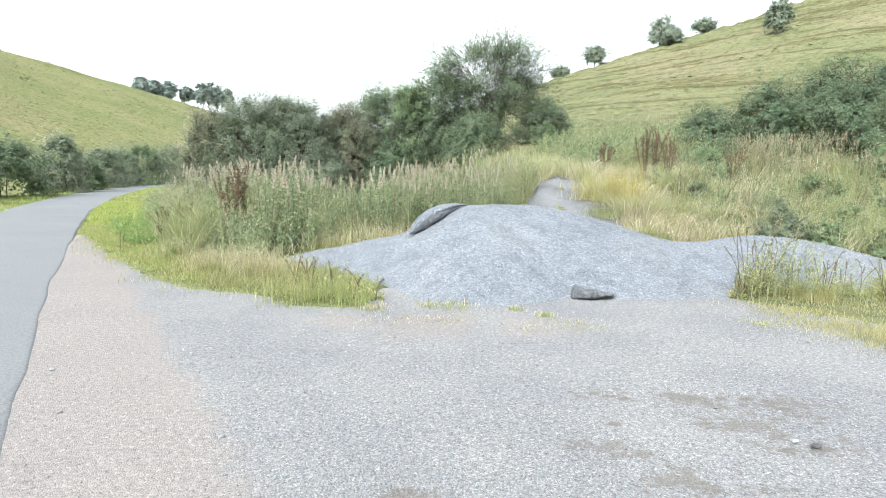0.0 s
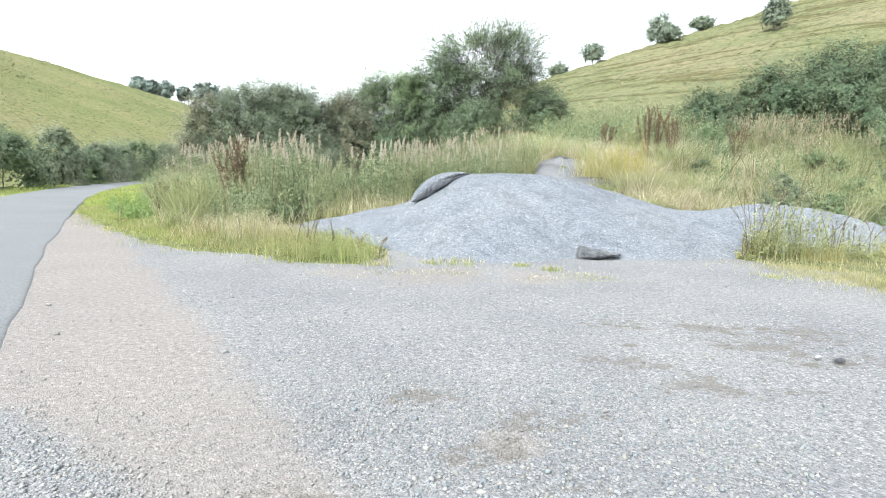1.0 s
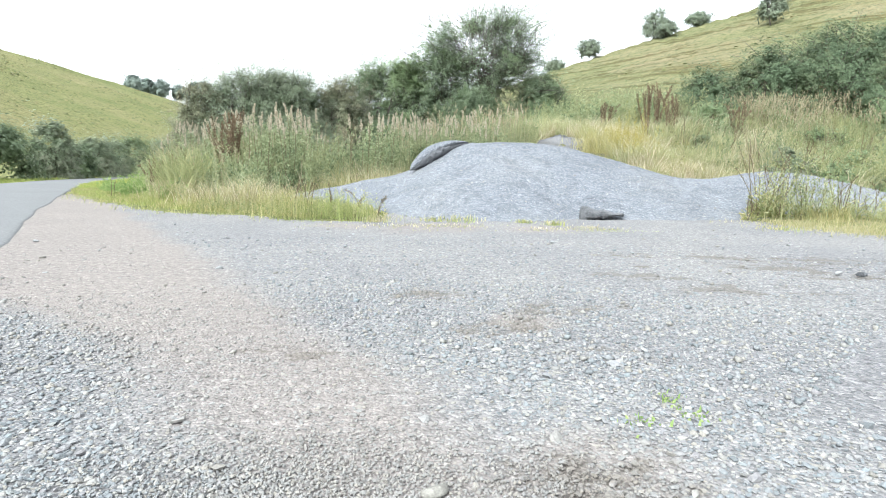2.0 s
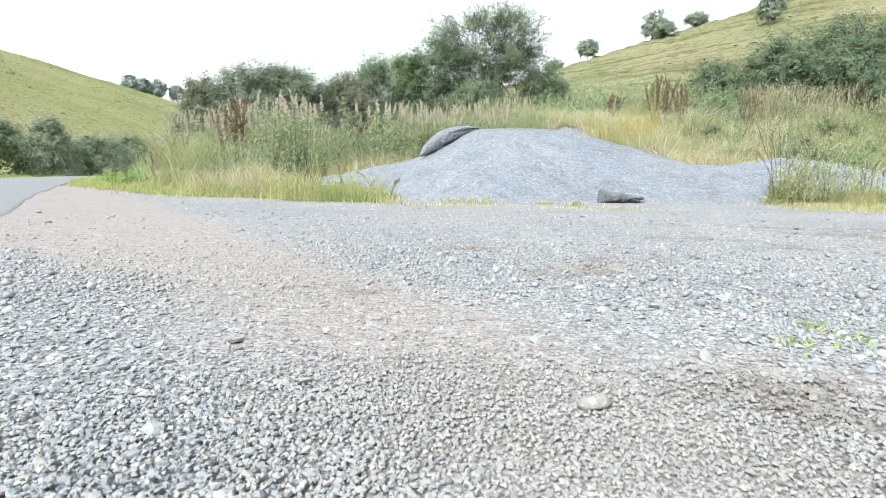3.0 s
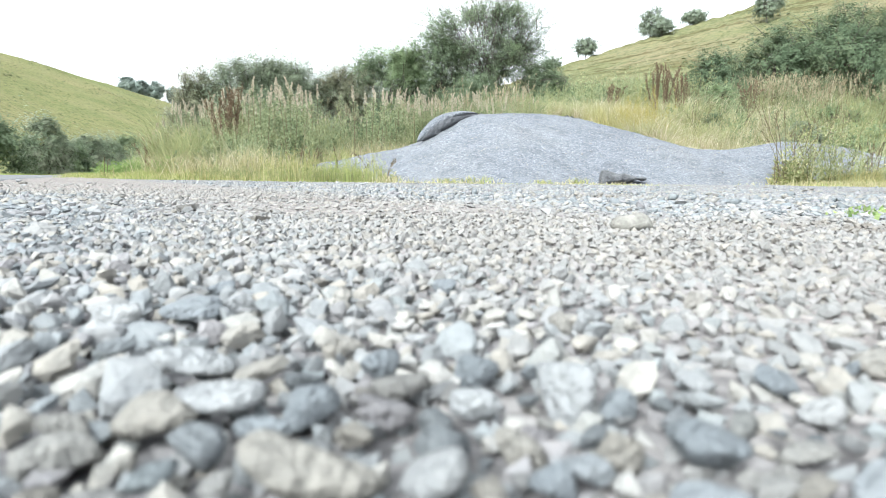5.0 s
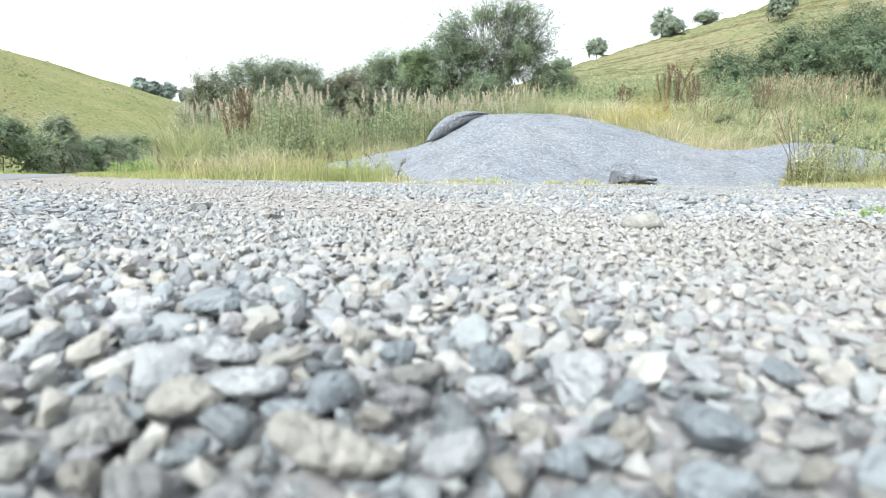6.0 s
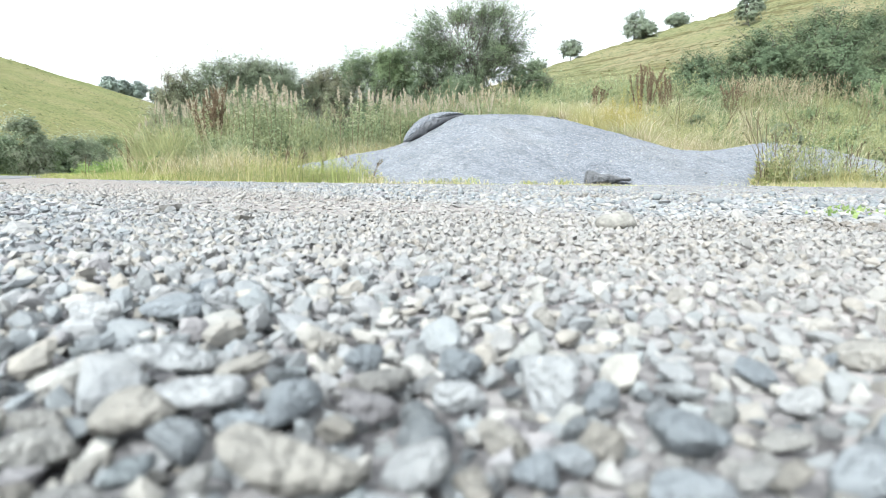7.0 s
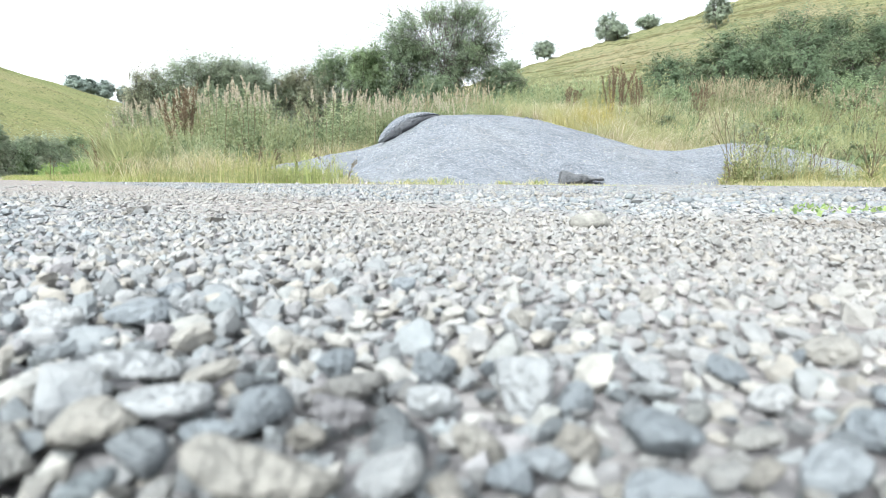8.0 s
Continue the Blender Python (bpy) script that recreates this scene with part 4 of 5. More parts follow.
# lone bushes on the terraced hill
for k, (hx, hy, hw, hh) in enumerate([(28.2, 99.0, 2.0, 3.4), (39.4, 98.5, 2.5, 5.0), (40.3, 96.0, 1.8, 2.4), (47.2, 99.5, 2.1, 2.0), (23.0, 101.0, 1.7, 1.9), (45.2, 75.0, 1.7, 4.4)]):
    woody("hill_bush", hx, hy, hw * 1.15, hh * 1.1, "dark lone thorn bush on the terraced hill", "shrub", MAT_LEAF_FAR, 60 + k, 2400, 1, 0.34, airy=0.15, clusters=50, sides=3, twigs=1, trunk=0.35, group="bushes on the hill")

# their leaf colour carries the haze of distance
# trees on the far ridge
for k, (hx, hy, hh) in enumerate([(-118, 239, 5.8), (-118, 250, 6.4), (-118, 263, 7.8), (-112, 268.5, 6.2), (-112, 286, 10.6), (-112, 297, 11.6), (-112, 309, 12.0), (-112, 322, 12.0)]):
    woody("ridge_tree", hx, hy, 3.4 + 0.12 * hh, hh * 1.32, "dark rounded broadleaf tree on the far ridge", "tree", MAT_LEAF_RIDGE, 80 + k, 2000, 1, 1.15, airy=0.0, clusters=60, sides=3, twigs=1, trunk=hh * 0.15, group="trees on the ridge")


# ---- grass and weeds ----
def on_heap(x, y):
    return heap_z(x, y) > land(x, y) + 0.0


def on_track(x, y):
    t = np.clip((y - 11.7) / 5.6, 0, 1)
    return (np.abs(x - (2.6 + 1.5 * t + 0.15 * np.sin(5 * t))) < (1.65 - 1.25 * t) * (1 - 0.95 * smoothstep(0.7, 0.98, t)) + 0.7 * fnoise(x * 1.5, y * 1.5, 83)) & (y > 11.8) & (y < 17.3)


def wild(n, x0, x1, y0, y1, r):
    """Places on the grown ground, with how deep each lies inside from the lay-by's edge."""
    x, y = r.uniform(x0, x1, n), r.uniform(y0, y1, n)
    ok = ~in_layby(x, y) & ~on_heap(x, y) & ~on_track(x, y) & ((x > lane_x(y) + 0.15) | (x < lane_x(y) - LANE_WIDTH - 0.1))
    x, y = x[ok], y[ok]
    return x, y, from_line(LAYBY, x, y, True)


def hollow(x, y):
    """Shorter growth on the shaded ground before the thicket."""
    return 1 - 0.5 * smoothstep(13.2, 16.0, y) * smoothstep(-5.0, -2.5, x) * (1 - smoothstep(-1.6, -0.6, x))


def grass(name, n, area, deep, height, width, lean, mat, label, seed, fade=None, clump=0, spread=0.1):
    """deep: (from, full, to) metres from the lay-by's edge."""
    r = np.random.default_rng(seed)
    x, y, d = wild(n, *area, r)
    way, stature = None, np.ones(len(x))
    if clump:
        # blades stand in tussocks and lean out from their middles
        at = r.integers(0, max(len(x) // clump, 1), len(x))
        off = r.normal(size=(len(x), 2)) * spread
        x, y = x[at] + off[:, 0], y[at] + off[:, 1]
        grown = ~in_layby(x, y) & ~on_heap(x, y) & ~on_track(x, y)
        x, y, at, off = x[grown], y[grown], at[grown], off[grown]
        d = from_line(LAYBY, x, y, True)
        way = np.arctan2(off[:, 1], off[:, 0]) + r.normal(size=len(x)) * 0.6
        stature = r.uniform(0.55, 1.2, at.max() + 1)[at]
    w = smoothstep(deep[0], deep[1], d) * (1 - smoothstep(deep[2] * 0.8, deep[2], d))
    if fade is not None:
        w = w * fade(x, y)
    if height[1] > 0.4:
        w = w * (1 - (x > 3.5) * (1 - smoothstep(8.5, 9.3, y)))
        w = w * np.where(y < 24, smoothstep(1.9, 3.0, x - lane_x(y)), 1)
        w = w * (1 - smoothstep(-3.6, -2.8, x) * (1 - smoothstep(-0.2, 0.2, x)) * (1 - smoothstep(10.9, 11.6, y)))
    w = w * np.clip(0.75 + 1.6 * fnoise(x * 0.9, y * 0.9, seed), 0.1, 1)
    k = r.random(len(x)) < w
    x, y, d = x[k], y[k], d[k]
    h = r.uniform(*height, len(x)) * stature[k] * (0.65 + 0.35 * smoothstep(0, 1.2, d)) * (1 + 1.3 * fnoise(x * 0.9, y * 0.9, seed + 1)) * hollow(x, y)
    v, q, t = blades(np.column_stack([x, y, land(x, y) - 0.01]), h, width, r.uniform(*lean, len(x)), r, None if way is None else way[k])
    return tagged(new(name, mesh_of(name, v, [q, t], mat)), label, "grass", kind="stuff")


lane_side = lambda x, y: 1 - smoothstep(lane_x(y) + 4.5, lane_x(y) + 7.5, x)
grass("verge_grass", 330000, (-12, 4, 7.0, 18), (0.0, 0.5, 2.4), (0.04, 0.19), 0.010, (0.15, 1.0), MAT_VERGE, "short yellow-green verge grass round the lay-by", 101)
grass("lawn_verge", 80000, (-18, -4, 9.5, 32), (0.0, 0.4, 40.0), (0.05, 0.17), 0.019, (0.2, 0.9), MAT_LAWN, "short bright green grass beside the lane", 107,
      lambda x, y: 1 - smoothstep(2.4, 3.6, x - lane_x(y)))
grass("dry_verge", 45000, (4.5, 11, 3.5, 9.6), (-0.2, 0.8, 4.5), (0.03, 0.13), 0.008, (0.3, 1.1), MAT_DRY, "thin pale dry grass at the lay-by's edge", 105)
grass("lane_verge", 90000, (-38, -6, 14, 60), (0.0, 0.1, 90.0), (0.06, 0.2), 0.024, (0.2, 0.8), MAT_LAWN, "mown bright green grass beside the lane", 102,
      lambda x, y: (1 - smoothstep(1.0, 2.6, x - lane_x(y))) * (x > lane_x(y) - LANE_WIDTH - 2.5))
grass("tall_grass", 170000, (-14, 13, 6.0, 22), (0.4, 1.5, 40.0), (0.35, 0.85), 0.012, (0.15, 0.7), MAT_TALL, "tall green grass gone to seed on the bank", 103,
      lambda x, y: 1 - 0.75 * smoothstep(2.6, 3.6, x) * (1 - smoothstep(6.0, 7.5, x)) - 0.4 * smoothstep(6.5, 7.5, x) - (0.62 + 0.25 * (from_line(LAYBY, x, y, True) > 2.0)) * smoothstep(-6, -4, x) * (1 - smoothstep(-1, 1.5, x)), clump=45, spread=0.10)
grass("arching_grass", 60000, (2.6, 14, 9.5, 18.5), (0.8, 1.6, 40.0), (0.35, 0.8), 0.015, (0.7, 1.5), MAT_ARCH, "long pale grass lying over in swaths on the bank", 106,
      lambda x, y: 1 - 0.75 * smoothstep(6.5, 9, x), clump=70, spread=0.11)
grass("arching_grass", 20000, (-8.4, -4.7, 10.4, 13.6), (0.8, 1.6, 40.0), (0.55, 1.15), 0.014, (0.5, 1.3), MAT_TALL, "tall yellowing grass arching over in clumps beside the lane", 108, clump=34, spread=0.12)
grass("straw_grass", 125000, (-10, 15, 6.0, 20), (0.5, 1.4, 40.0), (0.3, 0.62), 0.012, (0.4, 1.1), MAT_STRAW, "bleached straw-coloured tall grass on the bank", 104,
      lambda x, y: np.where(x > 2.5, 0.9 - 0.68 * smoothstep(5.6, 7.4, x), 0.2 + 0.3 * (1 - smoothstep(-6.5, -4.5, x)) - 0.17 * smoothstep(-2.5, 0.5, x) + 0.3 * (from_line(LAYBY, x, y, True) < 2.0)), clump=45, spread=0.10)


def sprigs(name, n, area, deep, height, leaf, mat, label, seed, per=16, fade=None, broad=0.17, clump=0, spread=0.14, bare=False):
    """Leafy weeds: a stem each, with leaves all the way up; bare: on gravel too."""
    r = np.random.default_rng(seed)
    x, y, d = wild(n, *area, r)
    if bare:
        x, y = r.uniform(area[0], area[1], n), r.uniform(area[2], area[3], n)
        d = np.ones(n)
    if clump:
        # plants stand in clumps, each of its own height
        at = r.integers(0, max(len(x) // clump, 1), len(x))
        x, y = x[at] + r.normal(size=len(x)) * spread, y[at] + r.normal(size=len(x)) * spread
        grown = ~in_layby(x, y) & ~on_heap(x, y) & ~on_track(x, y)
        x, y, at = x[grown], y[grown], at[grown]
        d = from_line(LAYBY, x, y, True)
        stature = r.uniform(0.62, 1.12, at.max() + 1)[at]
    else:
        stature = np.ones(len(x))
    w = smoothstep(deep[0], deep[1], d) * (1 - smoothstep(deep[2] * 0.8, deep[2], d))
    if fade is not None:
        w = w * fade(x, y)
    if height[1] > 0.6:
        w = w * smoothstep(2.0, 2.7, x - lane_x(y))
        w = w * smoothstep(-0.25, -0.02, fnoise(x * 0.7, y * 0.7, seed + 5))
        w = w * (1 - smoothstep(-3.6, -2.8, x) * (1 - smoothstep(-0.2, 0.2, x)) * (1 - smoothstep(10.9, 11.6, y)))
    k = r.random(len(x)) < w
    x, y, d = x[k], y[k], d[k]
    h = r.uniform(*height, len(x)) * stature[k] * (1 + 0.7 * fnoise(x, y, seed + 1)) * (0.5 + 0.5 * smoothstep(deep[0], deep[0] + 2.4, d)) * hollow(x, y) * (1 + 0.4 * np.exp(-((x + 4.5) ** 2 + (y - 13.6) ** 2) / 0.9))
    base = np.column_stack([x, y, land(x, y)])
    lean = r.normal(size=(len(x), 2)) * 0.12
    v1, q1, t1 = blades(base, h, 0.007, np.full(len(x), 0.1), r)
    i = np.repeat(np.arange(len(x)), per)
    u = r.uniform(0.12, 1.0, len(i)) ** 0.8
    p = base[i] + np.column_stack([lean[i] * (h[i] * u)[:, None], h[i] * u])
    a = r.uniform(0, 2 * np.pi, len(i))
    v2, q2 = leaves(p, np.column_stack([np.cos(a), np.sin(a), r.uniform(0.2, 1.7, len(i))]), leaf * r.uniform(0.5, 1.3, len(i)) * (1.2 - 0.6 * u), leaf * broad, r)
    return tagged(new(name, mesh_of(name, np.concatenate([v1, v2]), [q1, t1, q2 + len(v1)], mat)), label, "weeds", kind="stuff")


sprigs("leafy_weeds", 7200, (-11, 2.2, 9.0, 17.5), (1.0, 2.0, 40), (0.45, 1.3), 0.10, MAT_HERB_LEAF, "waist-high grey-green leafy weeds on the bank", 111, 20, lambda x, y: 0.5 + 0.5 * smoothstep(-6.5, -4.5, x), broad=0.22, clump=18)
sprigs("leafy_weeds", 4000, (-8.5, 1.5, 10.0, 16.5), (1.3, 2.2, 40), (0.45, 1.25), 0.11, MAT_NETTLE, "deep green leafy weeds on the bank", 124, 19, broad=0.26, clump=24, spread=0.2)
sprigs("leafy_weeds", 1300, (-0.8, 3.0, 13.5, 18), (1.2, 2.4, 40), (0.5, 0.95), 0.11, MAT_NETTLE, "grey-green leafy weeds behind the mound", 117, 15)
sprigs("leafy_weeds", 4200, (-15.5, -5.5, 12.5, 24), (0.8, 1.6, 40), (0.5, 1.15), 0.10, MAT_HERB_LEAF, "waist-high grey-green leafy weeds beside the lane", 118, 18, broad=0.24, clump=14)
sprigs("nettle_bed", 3600, (4.6, 11.5, 17.2, 25), (3, 4, 60), (0.5, 1.3), 0.12, MAT_NETTLE, "bed of grey-green nettles below the hill", 112, 12, broad=0.3, clump=22, spread=0.3)
sprigs("hill_foot_weeds", 2200, (6.2, 17, 9.5, 18.8), (1.2, 2.6, 60), (0.4, 1.0), 0.085, MAT_NETTLE, "grey-green weeds among dry grass", 113, 18, broad=0.28, clump=18, spread=0.22)
sprigs("verge_weeds", 1100, (-3.6, 0.0, 7.5, 10.4), (0.02, 0.2, 2.2), (0.15, 0.42), 0.045, MAT_TALL, "thin yellow-green weeds at the mound's foot", 114, 16)
sprigs("verge_weeds", 420, (-2.5, -0.7, 7.55, 8.5), (-1, 0, 9), (0.16, 0.46), 0.05, MAT_VERGE, "thin yellow-green weeds before the mound's end", 137, 14, lambda x, y: smoothstep(-0.15, 0.1, fnoise(x * 2, y * 2, 138)), bare=True)
sprigs("verge_weeds", 260, (4.9, 10.5, 7.9, 9.6), (0.5, 1.1, 4.2), (0.2, 0.6), 0.07, MAT_TALL, "thin yellow-green weeds before the mound's lobe", 115, 16)
sprigs("tall_weeds", 110, (4.85, 5.9, 8.2, 9.0), (0.02, 0.1, 5.0), (0.6, 1.7), 0.065, MAT_TALL, "tall yellow-green weeds beside the mound's lobe", 119, 26, broad=0.25)
sprigs("tall_weeds", 420, (7.0, 10.5, 9.4, 11.4), (0.5, 1.0, 9.0), (0.6, 1.4), 0.07, MAT_TALL, "tall yellow-green weeds behind the mound's lobe", 120, 26, broad=0.25)
sprigs("tall_weeds", 210, (5.6, 10.5, 8.0, 9.5), (0.02, 0.3, 6.0), (0.4, 1.3), 0.07, MAT_HERB_LEAF, "yellow-green weeds standing before the mound's lobe", 125, 20, broad=0.16, clump=9)
sprigs("tall_weeds", 700, (-0.6, 2.2, 12.9, 14.9), (0.02, 0.2, 40.0), (0.6, 1.1), 0.10, MAT_HERB_LEAF, "tall grey-green weeds behind the mound", 126, 18, broad=0.2, clump=12)
sprigs("nettle_bed", 900, (-7.4, -2.8, 10.2, 12.8), (0.7, 1.2, 40.0), (0.45, 1.0), 0.10, MAT_NETTLE, "dark green nettle clumps at the bank's front", 139, 16, broad=0.36, clump=26, spread=0.17)
sprigs("nettle_bed", 320, (-6.6, -4.4, 10.6, 12.6), (0.5, 0.9, 40.0), (0.4, 0.85), 0.11, MAT_BROAD, "fresh green broad-leaved clumps at the bank's front", 140, 16, broad=0.42, clump=30, spread=0.18)
sprigs("dead_stems", 420, (-7.5, 2.0, 11.0, 15.5), (1.4, 2.4, 40.0), (0.8, 1.5), 0.05, MAT_DOCK, "thin dead brown stems among the weeds", 128, 14, broad=0.2, clump=10, spread=0.2)
sprigs("dead_stems", 420, (5.6, 14.0, 11.0, 17.5), (1.0, 2.0, 60.0), (0.7, 1.4), 0.05, MAT_DOCK, "thin dead brown stems in the dry grass", 129, 14, broad=0.2, clump=9, spread=0.22)
sprigs("yellow_weeds", 170, (3.9, 5.1, 13.6, 15.3), (0.02, 0.2, 40.0), (0.7, 1.25), 0.075, MAT_GOLD, "golden-yellow weeds beside the track", 127, 30, broad=0.2, clump=20, spread=0.18)
sprigs("broad_herbs", 4200, (-11, -4.6, 10.2, 18.5), (0.4, 0.9, 3.4), (0.2, 0.6), 0.10, MAT_BROAD, "bright green broad-leaved herbs on the verge", 116, 14, lambda x, y: lane_side(x, y) * smoothstep(0.9, 1.4, x - lane_x(y)) * smoothstep(-0.12, 0.1, fnoise(x * 0.8, y * 0.8, 118)), broad=0.4)


def plumes(name, n, area, deep, height, mat, label, seed, fade=None):
    """Seeding grass: a bare stem with a loose plume at its tip."""
    r = np.random.default_rng(seed)
    x, y, d = wild(n, *area, r)
    w = smoothstep(deep[0], deep[1], d) * smoothstep(2.0, 2.6, x - lane_x(y)) * np.clip(0.36 + 3.2 * fnoise(x * 0.8, y * 0.8, seed), 0, 1)
    if fade is not None:
        w = w * fade(x, y)
    k = r.random(len(x)) < w
    x, y = x[k], y[k]
    h = r.uniform(*height, len(x)) * hollow(x, y)
    base = np.column_stack([x, y, land(x, y)])
    lean = r.normal(size=(len(x), 2)) * 0.13
    top = base + np.column_stack([lean * h[:, None], h])
    side = np.array([0.004, 0.003, 0.0])
    sv = np.stack([base - side, base + side, top], axis=1).reshape(-1, 3)
    sf = np.arange(3 * len(x)).reshape(-1, 3)
    i = np.repeat(np.arange(len(x)), 9)
    u = r.uniform(0.78, 1.0, len(i))
    p = base[i] * (1 - u)[:, None] + top[i] * u[:, None]
    lv, lf = leaves(p, np.column_stack([r.normal(size=(len(i), 2)) * 0.35 + lean[i] * 3, np.ones(len(i))]), r.uniform(0.05, 0.10, len(i)), 0.014, r)
    return tagged(new(name, mesh_of(name, np.concatenate([sv, lv]), [sf, lf + len(sv)], mat)), label, "grass", kind="stuff")


plumes("seeding_grass", 4200, (-15, 3.2, 9, 22), (1.0, 2.2), (0.8, 1.25), MAT_PLUME, "buff seeding grass stems on the bank", 121)
plumes("seeding_grass", 420, (-0.8, 2.4, 12.8, 15.2), (0.02, 0.2), (1.0, 1.6), MAT_PLUME, "buff seeding stems behind the mound", 123)
plumes("seeding_grass", 2200, (9, 16, 14.6, 18.5), (1.6, 3.2), (0.7, 1.2), MAT_PLUME, "buff seeding grass stems below the hill", 122)


def tussocks(name, n, area, size, label, seed, keep):
    """Low humps of coarse grass on a far slope."""
    r = np.random.default_rng(seed)
    x, y = r.uniform(area[0], area[1], n), r.uniform(area[2], area[3], n)
    k = r.random(n) < keep(x, y)
    x, y = x[k], y[k]
    s = r.uniform(*size, len(x))
    a = np.linspace(0, 2 * np.pi, 6, endpoint=False)
    ring = np.stack([np.cos(a), np.sin(a)], -1)[None] * s[:, None, None] * r.uniform(0.6, 1.3, (len(x), 6, 1))
    base = np.column_stack([x, y, land(x, y)])
    low = np.concatenate([base[:, None, :2] + ring, np.broadcast_to(base[:, None, 2:], (len(x), 6, 1)) - 0.15 * s[:, None, None]], axis=-1)
    top = base[:, None] + np.concatenate([r.normal(size=(len(x), 1, 2)) * 0.3 * s[:, None, None], (0.75 * s * r.uniform(0.7, 1.3, len(x)))[:, None, None]], axis=-1)
    v = np.concatenate([low, top], axis=1).reshape(-1, 3)
    i = np.arange(6)
    f = (np.stack([i, np.roll(i, -1), np.full(6, 6)], -1)[None] + (np.arange(len(x)) * 7)[:, None, None]).reshape(-1, 3)
    return tagged(new(name, mesh_of(name, v, [f], MAT_TUSSOCK, True)), label, "grass", kind="stuff")


tussocks("grass_tussocks", 18000, (-112, -32, 20, 290), (0.14, 0.4), "coarse grass tussocks dotting the ridge pasture", 131, lambda x, y: (land(x, y) > 2.0) * np.clip(0.35 + 1.6 * fnoise(x / 9, y / 9, 133), 0.05, 1))
tussocks("grass_tussocks", 4000, (2, 75, 30, 101), (0.12, 0.3), "coarse grass tussocks on the terraced hill", 132, lambda x, y: (land(x, y) > 6.0) * smoothstep(0.05, 0.22, fnoise(x / 12, y / 4, 134)))


def herb_meshes(seed):
    """One willowherb: stem, narrow leaves, and a spike of seed down."""
    r = np.random.default_rng(seed)
    h = r.uniform(1.35, 1.75)
    p = curve_to((0, 0, 0), (r.normal() * 0.08, r.normal() * 0.08, h), r, 0.02, 7)
    sv, sf = tubes([(p, np.linspace(0.006, 0.003, 7))], 4)

    def along(u):
        return np.column_stack([np.interp(u, np.linspace(0, 1, 7), p[:, k]) for k in range(3)])

    u = np.linspace(0.12, 0.78, 64)
    a = np.arange(64) * 2.4 + r.random()
    lv, lf = leaves(along(u), np.column_stack([np.cos(a), np.sin(a), r.uniform(-0.1, 0.7, 64)]), r.uniform(0.08, 0.14, 64), 0.022, r)
    u = r.uniform(0.74, 1.0, 72)
    a = r.uniform(0, 2 * np.pi, 72)
    dv, df = leaves(along(u), np.column_stack([np.cos(a), np.sin(a), r.uniform(0.5, 2.0, 72)]), r.uniform(0.04, 0.075, 72) * (1.25 - 0.75 * (u - 0.74) / 0.26), 0.024, r)
    return (mesh_of("herb_stem", sv, [sf], MAT_HERB_STEM), mesh_of("herb_leaf", lv, [lf], MAT_HERB_LEAF), mesh_of("herb_seed", dv, [df], MAT_HERB_SEED))


def build_willowherbs():
    kinds = []
    for k in range(5):
        ob = empty("willowherb", (0, 0, -50), "tall willowherb with pale fluffy seed spike", "weed", "willowherbs on the bank")
        stem, leaf, seed = herb_meshes(200 + k)
        part("stem", stem, ob)
        part("foliage", leaf, ob)
        part("seed_head", seed, ob, "fluffy buff seed spike")
        kinds.append(ob)
    r = np.random.default_rng(210)
    x, y, d = wild(3000, -8.6, 2.8, 11.4, 16.6, r)
    ok = (d > 2.2) & (x - lane_x(y) > 2.3) & ~((x > -3.2) & (y < 11.6)) & ~((np.abs(x + 4.35) < 0.45) & (y < 13.4)) & (r.random(len(x)) < np.where(x < 1.6, 1.0, 0.5)) & (fnoise(x * 0.5, y * 0.5, 77) > -0.12)
    x, y = x[ok][:290], y[ok][:290]
    for k, (a, b) in enumerate(zip(x, y)):
        s = r.uniform(0.8, 1.1) * (1 - 0.24 * float(smoothstep(-2.0, 0.5, a))) * (0.3 + 0.7 * float(hollow(a, b)))
        m = Matrix.Translation((a, b, float(land(a, b)))) @ Matrix.Rotation(r.uniform(0, 6.28), 4, "Z") @ Matrix.Rotation(r.normal() * 0.05, 4, "X")
        if k < 5:
            kinds[k].matrix_world = m @ Matrix.Scale(s, 4)
        else:
            c = copy_thing(kinds[k % 5], m)
            c.scale = (s, s, s)


build_willowherbs()


def dock(x, y, high, seed):
    r = np.random.default_rng(seed)
    ob = empty("dock_plant", (x, y, float(land(x, y))), "dead rust-brown dock with seeding stalks", "weed", "dead docks on the bank")
    for k in range(9):
        top = np.array([r.normal() * 0.17, r.normal() * 0.14, high * r.uniform(0.75, 1.05)])
        p = curve_to((r.normal() * 0.03, r.normal() * 0.03, 0), top, r, 0.03, 6)
        sv, sf = tubes([(p, np.linspace(0.009, 0.004, 6))], 4)
        u = r.uniform(0.15, 1.0, 130)
        q = np.column_stack([np.interp(u, np.linspace(0, 1, 6), p[:, j]) for j in range(3)]) + r.normal(size=(130, 3)) * 0.013
        lv, lf = leaves(q, r.normal(size=(130, 3)) + np.array([0, 0, 0.8]), r.uniform(0.025, 0.06, 130), 0.026, r)
        part("stalk", mesh_of("dock_stalk", np.concatenate([sv, lv]), [sf, lf + len(sv)], MAT_DOCK), ob)


for k, (dx, dy, dh) in enumerate([(-4.40, 12.9, 1.62), (-4.28, 13.1, 1.7), (-4.55, 13.2, 1.35), (-5.9, 13.9, 0.9), (6.2, 16.2, 1.45), (6.55, 16.4, 1.5), (6.85, 16.1, 1.3),
                                  (5.4, 17.4, 1.0), (8.3, 15.4, 1.2), (13.6, 18.6, 1.1), (14.4, 18.9, 1.1), (-6.6, 14.2, 0.8)]):
    dock(dx, dy, dh, 300 + k)


